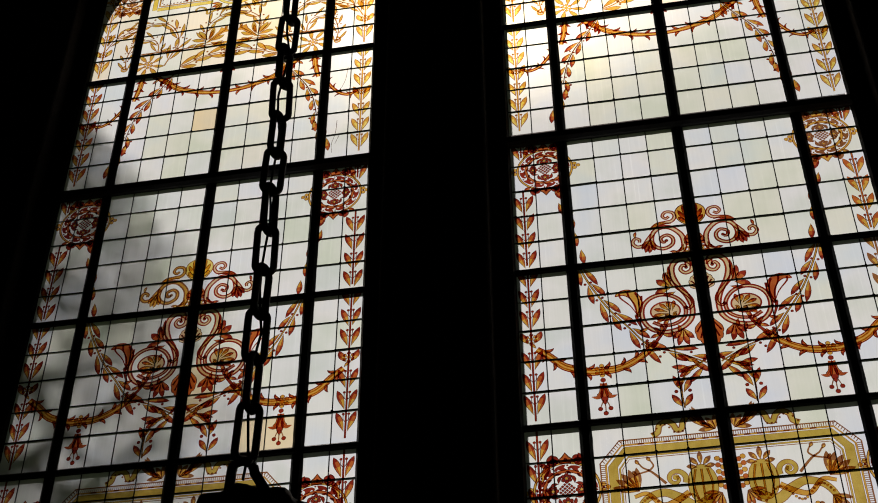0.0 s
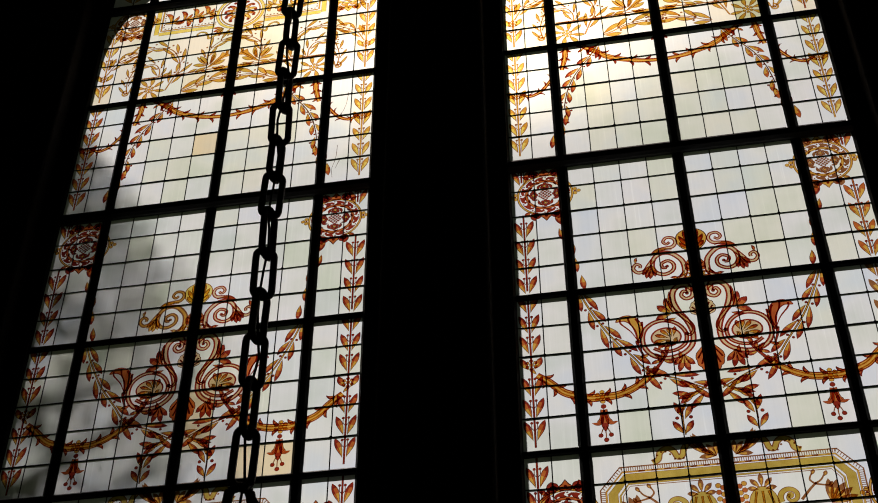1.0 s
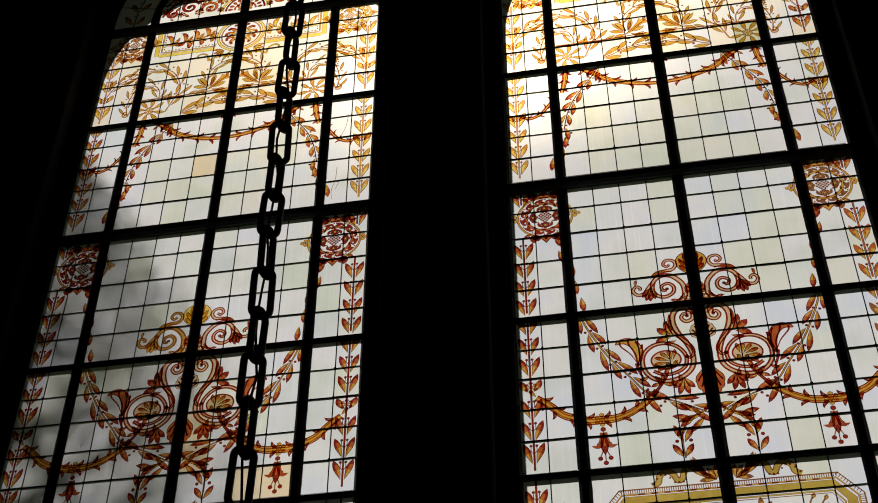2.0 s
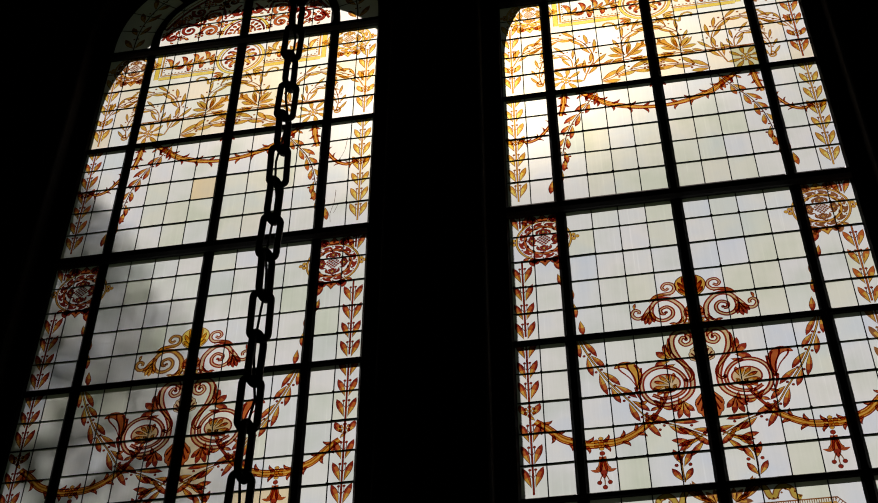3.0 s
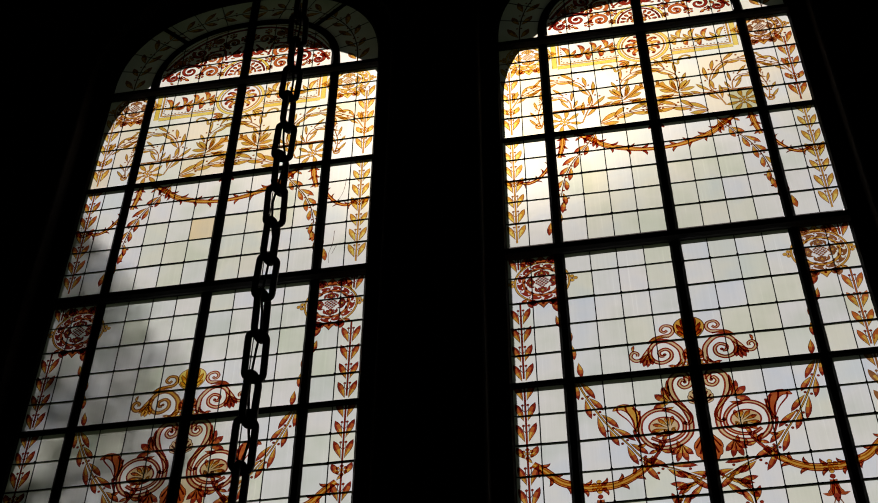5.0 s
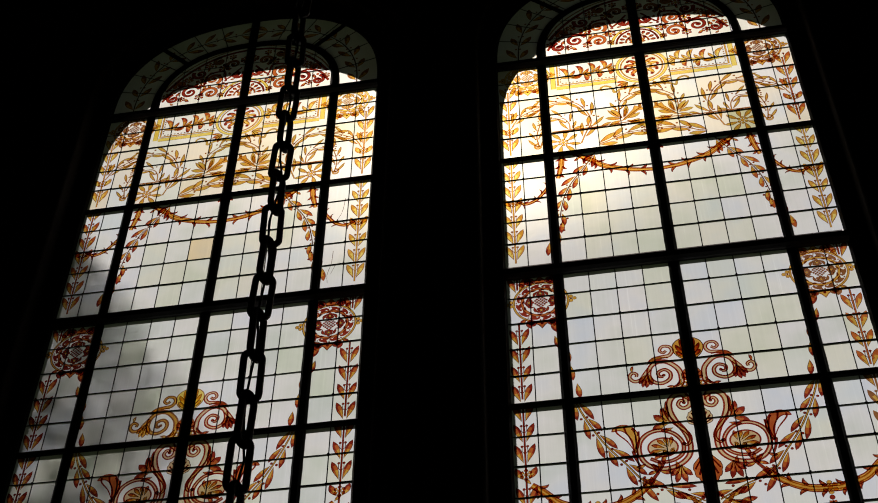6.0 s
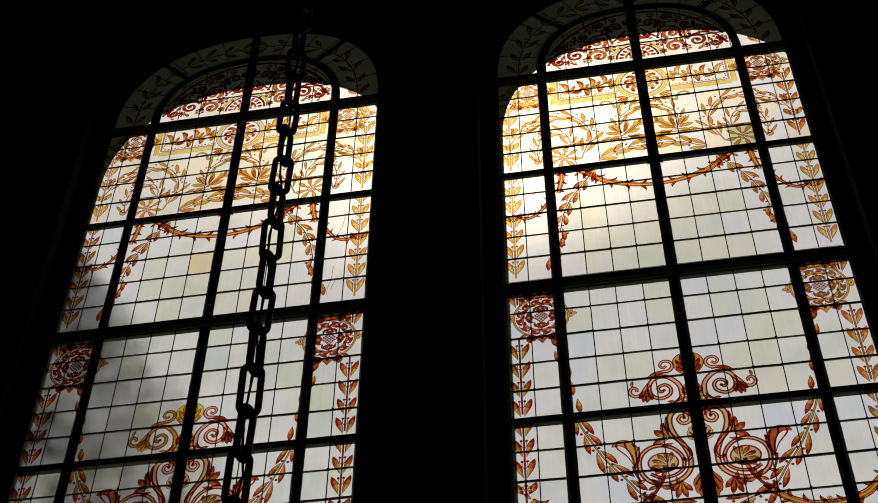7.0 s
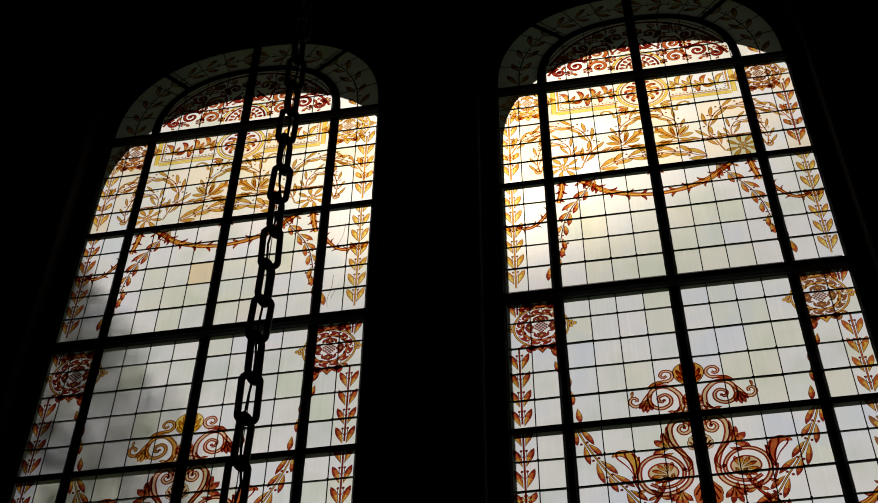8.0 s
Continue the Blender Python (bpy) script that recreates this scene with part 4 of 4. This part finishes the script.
def arch_flowers(p, pal):
    """Dense scrolls and blossoms under the inner arch."""
    a, b = PALETTES[pal]
    o = Vector((0.0, 8.16))
    for q, w, f in ((0.165, 0.022, GOLD), (0.138, 0.016, RED), (0.075, 0.014, a)):
        p.stroke([o + at_angle(90 + 4.5 * i, q) for i in range(21)], w, w, f)
    for i in range(5):
        p.leaf(o + at_angle(98 + 19 * i, 0.082), 98 + 19 * i, 0.045, 0.026, RED, a)
        p.dot(o + at_angle(98 + 19 * i, 0.138), 0.008, GOLD)
    p.fan(o, 135, 80, 4, 0.07, 0.024, a, b)
    for x, z, q, deg, turns, f, hand in ((-0.255, 8.225, 0.070, 200, 1.4, a, -1), (-0.405, 8.262, 0.072, 20, 1.4, RED, 1), (-0.250, 8.375, 0.062, 300, 1.4, a, 1), (-0.520, 8.212, 0.050, 100, 1.2, RED, 1), (-0.115, 8.520, 0.058, 250, 1.3, BROWN, -1), (-0.355, 8.455, 0.055, 150, 1.3, RED, 1), (-0.075, 8.400, 0.050, 30, 1.3, RED, -1), (-0.225, 8.575, 0.048, 80, 1.3, BROWN, 1), (-0.485, 8.355, 0.045, 220, 1.2, a, -1)):
        p.spiral((x, z), q, deg, turns, 0.030, 0.016, f, hand)
        for k in range(3):
            t = deg + 150 + 75 * k
            p.leaf(Vector((x, z)) + at_angle(t, q * 0.95), t + 40 * hand, q * 0.75, q * 0.36, f, b, bend=60 * hand)
    p.stroke(curve([(-0.60, 8.19), (-0.53, 8.30), (-0.44, 8.34), (-0.32, 8.31), (-0.29, 8.43), (-0.18, 8.45), (-0.15, 8.36), (-0.05, 8.47)]), 0.020, 0.016, RED)
    p.stroke(curve([(-0.585, 8.30), (-0.50, 8.42), (-0.40, 8.52), (-0.28, 8.60), (-0.14, 8.65), (0.0, 8.665)]), 0.022, 0.022, RED)
    p.stroke(curve([(-0.612, 8.30), (-0.525, 8.445), (-0.415, 8.552), (-0.29, 8.632), (-0.14, 8.682), (0.0, 8.698)]), 0.010, 0.010, b)
    for i, (x, z, q) in enumerate(((-0.17, 8.285, 0.042), (-0.335, 8.355, 0.048), (-0.43, 8.405, 0.038), (-0.185, 8.49, 0.042), (-0.33, 8.195, 0.036), (-0.575, 8.245, 0.034), (-0.035, 8.555, 0.038), (-0.295, 8.535, 0.036), (-0.13, 8.605, 0.030), (-0.46, 8.19, 0.030), (-0.175, 8.185, 0.028))):
        p.flower((x, z), q, BROWN if i % 3 == 2 else RED, a)
    for i in range(10):
        p.dot((-0.05 - 0.052 * i, 8.20 + 0.07 * (i % 4)), 0.012, a if i % 2 else RED)


def ring_leaves(p, pal):
    """Paired leaves round the curved border."""
    a, b = PALETTES[pal]
    mid = [arch_point(0.5 + 0.5 * i / 20, 0.80, 0.74) for i in range(21)]
    p.garland([(x, SPRING + z) for x, z in mid[::-1]], 0.14, 0.12, a, b, 0.009, 40, first=0.03)


def cartouche(p, pal):
    """An eight-sided gilt frame with dentils, a ribbon crest and plain sea-beast shapes inside."""
    a, b = PALETTES[pal]
    for i, w, f in ((0.004, 0.007, BROWN), (0.030, 0.010, AMBER), (0.062, 0.046, OLIVE), (0.094, 0.010, OLIVE), (0.106, 0.004, BROWN)):
        p.stroke([Vector((0, 4.175 - i)), Vector((-0.498 + 0.4 * i, 4.175 - i)), Vector((-0.598 + i, 4.06 - 0.4 * i)), Vector((-0.598 + i, 3.60)), Vector((-0.598 + i, 3.50 + 0.4 * i)), Vector((-0.498 + 0.4 * i, 3.40 + i)), Vector((0, 3.40 + i))], w, w, f, lw=0.002)
    for i in range(46):
        x = -0.012 - 0.0105 * i
        p.shape([(x, 4.150), (x - 0.004, 4.150), (x - 0.004, 4.169), (x, 4.169)], None, w=0.002)
    for i in range(40):
        z = 4.05 - 0.0105 * i
        p.shape([(-0.592, z), (-0.573, z), (-0.573, z - 0.004), (-0.592, z - 0.004)], None, w=0.002)
    for i in range(10):
        k = i / 10
        q = Vector((-0.498 - 0.096 * k, 4.170 - 0.110 * k))
        p.stroke([q, q + Vector((0.013, -0.015))], 0.004, 0.004, None, lw=0.002)
    for i in range(7):
        p.shape([(-0.02 - 0.06 * i, 4.140), (-0.05 - 0.06 * i, 4.140), (-0.05 - 0.06 * i, 4.147), (-0.02 - 0.06 * i, 4.147)], BROWN, w=0.0015)
    p.stroke(curve([(-0.34, 4.180), (-0.312, 4.195), (-0.300, 4.232), (-0.265, 4.250), (-0.238, 4.232), (-0.222, 4.200), (-0.200, 4.205), (-0.188, 4.240), (-0.165, 4.272)]), 0.032, 0.032, OLIVE, line=BROWN, lw=0.006)
    for i in range(8):
        q = Vector((-0.335 + 0.02 * i, 4.19 + 0.045 * math.sin(math.pi * min(i, 5) / 5)))
        p.dot(q, 0.006, BROWN, n=6)
    for i in range(4):
        p.leaf((-0.04 - 0.014 * i, 4.182 + 0.010 * i), 152 - 9 * i, 0.165 - 0.014 * i, 0.026, BROWN, AMBER, bend=-14)
    for deg in (80, 110, 140, 170):
        p.leaf((-0.045, 4.185), deg, 0.080, 0.028, BROWN, AMBER, bend=25)
    # plain shapes in place of the painted creatures: a ribbed oval, scrolls, coiled tails, fins and a three-pronged rod
    p.shape([Vector((-0.135, 3.905)) + Vector((0.070 * math.cos(t * 0.314), 0.105 * math.sin(t * 0.314))) for t in range(20)], OLIVE)
    for f in (-0.6, 0.0, 0.6):
        p.stroke(curve([(-0.135 + f * 0.045, 3.985), (-0.135 + f * 0.070, 3.905), (-0.135 + f * 0.045, 3.825)]), 0.012, 0.010, AMBER, line=BROWN)
    p.fan((-0.135, 3.990), 90, 150, 5, 0.085, 0.026, BROWN, AMBER)
    p.spiral((-0.255, 3.945), 0.050, 330, 1.3, 0.030, 0.014, OLIVE, 1)
    p.stroke(curve([(-0.300, 3.925), (-0.345, 3.975), (-0.378, 4.005)]), 0.014, 0.010, BROWN)
    for dx, dz in ((-0.048, -0.020), (-0.032, 0.036), (0.022, 0.048)):
        p.stroke(curve([(-0.370, 3.998), (-0.370 + dx * 0.9, 3.998 + dz * 0.5), (-0.370 + dx - 0.015, 4.005 + dz)]), 0.010, 0.007, BROWN)
        p.leaf((-0.383 + dx, 3.995 + dz), 118, 0.034, 0.020, BROWN, AMBER)
    for i in range(5):
        for k in range(3):
            p.dot((-0.016 - 0.021 * k, 3.87 + 0.034 * i + 0.012 * k), 0.0145, ORANGE if (i + k) % 2 else AMBER, n=7, w=0.003)
    p.stroke(curve([(-0.10, 3.83), (-0.18, 3.80), (-0.25, 3.85), (-0.32, 3.88), (-0.40, 3.85), (-0.44, 3.77), (-0.38, 3.70), (-0.30, 3.72)]), 0.058, 0.020, OLIVE)
    p.stroke(curve([(-0.20, 3.87), (-0.27, 3.83), (-0.33, 3.82), (-0.39, 3.88), (-0.45, 3.87)]), 0.034, 0.020, AMBER)
    for i in range(26):
        p.dot((-0.13 - 0.012 * i, 3.825 + 0.036 * math.sin(i * 0.42 - 0.9)), 0.0075, AMBER if i % 2 else BROWN, n=6)
    for deg in (92, 110, 128, 146, 166):
        p.leaf((-0.425, 3.895), deg, 0.125, 0.036, BROWN, AMBER)
    for deg in (195, 220, 245, 265):
        p.leaf((-0.42, 3.80), deg, 0.09, 0.024, BROWN, AMBER)
    for i in range(14):
        p.dot((-0.385 + 0.018 * i, 3.745 + 0.018 * math.sin(i * 0.9)), 0.013, BROWN if i % 2 else AMBER, n=7, w=0.003)
    for deg in (170, 195, 220, 245, 265):
        p.leaf((-0.055, 3.855), deg, 0.085, 0.022, ORANGE, AMBER, bend=20)


ART = {}


def painted(window, name, draw, side, *args):
    """One painted motif; the same motif in the other window shares its mesh."""
    key = (name, side) + tuple(map(str, args))
    if key not in ART:
        p = Paint(side, BROWN if {"gold", "olive", "dull"} & set(map(str, args)) else LINE)
        draw(p, *args)
        ART[key] = p.mesh(name)
    return link(name, ART[key], window, PAINT_LABEL.get(name, ""))


PAINT_LABEL = {
    "leaf_border": "painted stem of paired red and amber leaves", "rosette": "painted round lattice boss", "leaf_garland": "painted hanging leaf garland",
    "acanthus_swag": "painted orange acanthus swag", "pendant": "painted bell-shaped drop", "scroll_crest": "painted golden scroll crest with palmette",
    "grand_scroll": "painted red volute with amber boss", "ribbon_festoon": "painted orange ribbon festoon", "leaf_spray": "painted golden curling leaf sprays",
    "scroll_band": "painted yellow-framed band of scrolls", "arch_blossom": "painted red blossoms and scrolls", "ring_leaf": "painted leaves in the curved border",
    "cartouche": "painted gilt eight-sided cartouche frame", "crack": "fine dark crack in the glass",
}


def build_window(name, cx, seed, label, tea):
    """An arched iron window: four lights wide, five panels high, leaded quarries with painted ornament."""
    rng = random.Random(seed)
    window = tagged(new(name), label, "window", "arched windows", "structure")
    window.location = (cx, GLASS_Y, 0.0 if cx else 0.008)
    for x, w in ((-MULLION, 0.058), (-0.003, 0.064), (MULLION - 0.004, 0.060)):
        top = SPRING + (OUT_B + 0.02 if abs(x) < 0.1 else 0.02)
        part("mullion", bar(x, ROWS[-1] - 0.05, x, top, w, 0.034, rng, 0.005), M_IRON, window, "upright black iron bar")
    for i, z in enumerate(ROWS):
        w = BARS[i]
        if i == 2 and cx == 0:
            z += 0.007
        if i == 4 and cx == 0:
            z -= 0.008
        deep = 0.064 if i in (0, 2) else 0.034
        part("transom", bar(-HALF - 0.01, z, HALF + 0.01, z, w, deep, rng, 0.021 - deep / 2), M_IRON, window, "level black iron bar")
    part("arch_bar", arc_bar(MULLION, IN_B, 0.056, 0.034, y=0.004), M_IRON, window, "curved black iron bar")
    part("rim", arc_bar(HALF + 0.028, OUT_B + 0.028, 0.06, 0.05, y=0.004), M_IRON, window, "black iron rim of the arch")
    for s in (-1, 1):
        part("rim", bar(s * (HALF + 0.028), ROWS[-1], s * (HALF + 0.028), SPRING, 0.06, 0.05, rng), M_IRON, window, "black iron rim of the jamb")
        k = 0.5 - s * 0.235
        (xa, za), (xb, zb) = arch_point(k, MULLION, IN_B), arch_point(k, HALF, OUT_B)
        part("radial_bar", bar(xa, SPRING + za, xb, SPRING + zb, 0.034, 0.034, rng, 0.002), M_IRON, window, "slanting black iron bar")

    def choose(row, x, j):
        if (row, round(x, 2), j) in tea:
            return M_AMBER
        q = rng.random()
        if cx and row == 0 and j == 4 and 0.5 < x < 0.6:
            return M_OLIVE
        if row == 1 and j >= 2 and abs(x) < 0.47:
            return M_YELLOW if q < 0.3 else M_GREEN if q < 0.8 else M_WHITE
        if row == 0 and q < 0.4:
            return M_CREAM
        if row == 2 and cx and 0.1 < x < 0.5:
            return M_GREEN if q < 0.75 else M_WHITE
        if row >= 2 and q > 0.6 and q < 0.95:
            return M_BLUE
        if row >= 2 and q < 0.12:
            return M_GREEN
        return M_WHITE

    cols = ((-HALF, -0.681, 2), (-0.625, -0.033, 4), (0.024, 0.619, 4), (0.675, HALF, 2))
    for r, (top, foot) in enumerate(zip(HEADS, FEET)):
        for xa, xb, n in cols:
            leaded_panel(window, xa, xb, foot, top, n, rng, choose, r)
    tympanum(window, rng)
    arch_ring(window)

    for s in (1, -1):
        left = s == 1
        painted(window, "leaf_border", border, s, "warm" if left or cx == 0 else "mix", 5.27, 5.80, [])
        painted(window, "leaf_border", border, s, "warm" if cx == 0 or left else "dull", 4.32, 5.21, [4.80])
        painted(window, "leaf_border", border, s, "gold" if cx or not left else "mix", 6.25, 7.13, [6.745])
        painted(window, "leaf_border", border, s, "gold" if left or cx == 0 else "mix", 7.18, 7.80, [7.40])
        painted(window, "leaf_border", border, s, "warm", 3.38, 4.27, [])
        painted(window, "leaf_border", border, s, "warm", 6.040, 6.140, [])
        painted(window, "rosette", rosette, s, (-0.755, 5.935), 0.152, "dull" if cx and not left else "red")
        painted(window, "rosette", rosette, s, (-0.752, 7.925), 0.145, "dull" if (cx == 0) == left else "gold")
        painted(window, "rosette", rosette, s, (-0.755, 3.935), 0.154, "red")
        painted(window, "leaf_garland", side_drop, s, "warm")
        painted(window, "acanthus_swag", lower_swag, s, "mix")
        painted(window, "pendant", pendant, s, "red")
        painted(window, "scroll_crest", crest, s, "red" if not left else "warm" if cx else "gold")
        painted(window, "grand_scroll", grand_scroll, s, "warm" if left and cx else "red")
        painted(window, "ribbon_festoon", upper_festoon, s, "warm" if left else "mix")
        painted(window, "leaf_spray", upper_sprays, s, "olive")
        painted(window, "scroll_band", top_band, s, "gold" if not left else "mix")
        painted(window, "arch_blossom", arch_flowers, s, "mix")
        painted(window, "ring_leaf", ring_leaves, s, "dull")
        painted(window, "cartouche", cartouche, s, "gold")
    return window


window_1 = build_window("window_1", CENTRES[0], 3, "tall arched leaded window painted with red and gold scrolls, partly shaded", {(1, -0.11, 2), (3, 0.54, 4), (3, 0.40, 4), (3, 0.10, 2), (3, 0.10, 3)})
window_2 = build_window("window_2", CENTRES[1], 8, "tall arched leaded window painted with red and gold scrolls, fully lit", set())


def crack(window, points):
    p = Paint(1)
    p.stroke(curve(points, 6), 0.003, 0.002, None, lw=0.0015)
    link("crack", p.mesh("crack"), window, PAINT_LABEL["crack"])


crack(window_1, [(0.79, 6.97), (0.775, 6.85), (0.73, 6.74)])
crack(window_1, [(0.74, 6.52), (0.735, 6.42), (0.715, 6.33), (0.72, 6.26)])
crack(window_1, [(0.76, 6.40), (0.735, 6.33)])

# ---- chain and lamp crown ----
CHAIN = Vector((1.345, 3.3, 0))
PITCH, WIRE = 0.1483, 0.0105


def link_mesh():
    """A forged oval link: straight sides, round ends, slightly uneven."""
    b = bmesh.new()
    half, r = PITCH / 2 + WIRE - 0.0258, 0.0258
    path = []
    n = 14
    pts = [Vector((r * math.cos(math.pi * i / n), 0, half + r * math.sin(math.pi * i / n))) for i in range(n + 1)]
    pts += [Vector((-p.x, 0, -p.z)) for p in pts]
    m = len(pts)
    for i, p in enumerate(pts):
        t = (pts[(i + 1) % m] - pts[i - 1]).normalized()
        path.append((p, Vector((0, 1, 0)), Vector((0, 1, 0)).cross(t)))
    section = [(WIRE * math.cos(2 * math.pi * i / 10), WIRE * math.sin(2 * math.pi * i / 10)) for i in range(10)]
    sweep(b, path, section, True)
    bmesh.ops.recalc_face_normals(b, faces=b.faces)
    smooth_faces(b)
    me = bpy.data.meshes.new("link")
    b.to_mesh(me)
    b.free()
    me.materials.append(M_CHAIN)
    return me


def hanging_chain():
    thing = tagged(new("chain"), "heavy black iron chain hanging from the ceiling", "chain")
    thing.location = (CHAIN.x, CHAIN.y, 2.754)
    me = link_mesh()
    toward = math.degrees(math.atan2(2.34 - CHAIN.x, CHAIN.y - 0.55))
    rng = random.Random(5)
    k = 0
    while 2.754 + k * PITCH < TOP - 0.06:
        ob = link("link", me, thing)
        ob.matrix_local = pose(rng.uniform(-0.002, 0.002), 0, k * PITCH, 0, rng.uniform(-2, 2), toward + 4 + (52 if k % 2 else 0) + rng.uniform(-5, 5))
        k += 1
    return thing


hanging_chain()


def tube(points, radius, n=8):
    b = bmesh.new()
    path = []
    for i, p in enumerate(points):
        t = (points[min(len(points) - 1, i + 1)] - points[max(0, i - 1)]).normalized()
        s = t.orthogonal().normalized() if abs(t.z) < 0.9 else Vector((1, 0, 0))
        s = (s - t * s.dot(t)).normalized()
        path.append((p, s, t.cross(s)))
    sweep(b, path, [(radius * math.cos(2 * math.pi * i / n), radius * math.sin(2 * math.pi * i / n)) for i in range(n)])
    bmesh.ops.recalc_face_normals(b, faces=b.faces)
    smooth_faces(b)
    return b


rng = random.Random(9)
pts = [Vector((CHAIN.x + 0.008 * math.sin(i * 1.3) + rng.uniform(-0.003, 0.003), CHAIN.y + 0.006 * math.cos(i * 0.9), 2.62 + i * 0.074)) for i in range(int((TOP - 2.62) / 0.074) + 1)]
tagged(part("lamp_cable", tube(pts, 0.0038), M_CABLE), "thin black cable threaded through the chain", "cable")


def lamp_crown():
    """The scalloped iron crown of the hanging lamp, held by a shackle."""
    thing = tagged(new("hanging_lamp"), "black iron crown of a hanging lamp on its shackle", "lamp")
    thing.location = (CHAIN.x + 0.040, CHAIN.y, 2.322)
    b = bmesh.new()
    profile = [(0.0, 0.238), (0.04, 0.238), (0.055, 0.228), (0.05, 0.220), (0.09, 0.216), (0.135, 0.205), (0.140, 0.185), (0.10, 0.165), (0.11, 0.12), (0.14, 0.08), (0.15, 0.03), (0.13, 0.0)]
    seg = 40
    rings = []
    for r, z in profile:
        rings.append([b.verts.new((r * (1 + 0.10 * math.cos(8 * 2 * math.pi * i / seg) * (r > 0.06)) * math.cos(2 * math.pi * i / seg), r * (1 + 0.10 * math.cos(8 * 2 * math.pi * i / seg) * (r > 0.06)) * math.sin(2 * math.pi * i / seg), z)) for i in range(seg)])
    for p, q in zip(rings, rings[1:]):
        for i in range(seg):
            b.faces.new((p[i], p[(i + 1) % seg], q[(i + 1) % seg], q[i]))
    b.faces.new(rings[-1])
    bmesh.ops.remove_doubles(b, verts=b.verts, dist=1e-5)
    bmesh.ops.recalc_face_normals(b, faces=b.faces)
    smooth_faces(b)
    part("crown", b, M_CHAIN, thing)
    toward = math.atan2(2.34 - CHAIN.x, CHAIN.y - 0.55)
    d = Vector((math.cos(toward), math.sin(toward), 0))
    lean = Vector((-0.040, 0, 0))
    arc = [lean + d * (0.028 * math.cos(math.pi * i / 14)) + Vector((0, 0, 0.318 + 0.030 * math.sin(math.pi * i / 14))) for i in range(15)]
    arc = [d * 0.040 + Vector((0, 0, 0.235))] + arc + [-d * 0.050 + Vector((-0.02, 0, 0.235))]
    part("shackle", tube(arc, 0.013, 10), M_CHAIN, thing)
    for s in (-1, 1):
        b = bmesh.new()
        bmesh.ops.create_uvsphere(b, u_segments=12, v_segments=8, radius=0.024)
        smooth_faces(b)
        ob = part("knob", b, M_CHAIN, thing)
        ob.location = d * s * 0.046 + Vector((0, 0, 0.238))
    return thing


lamp_crown()
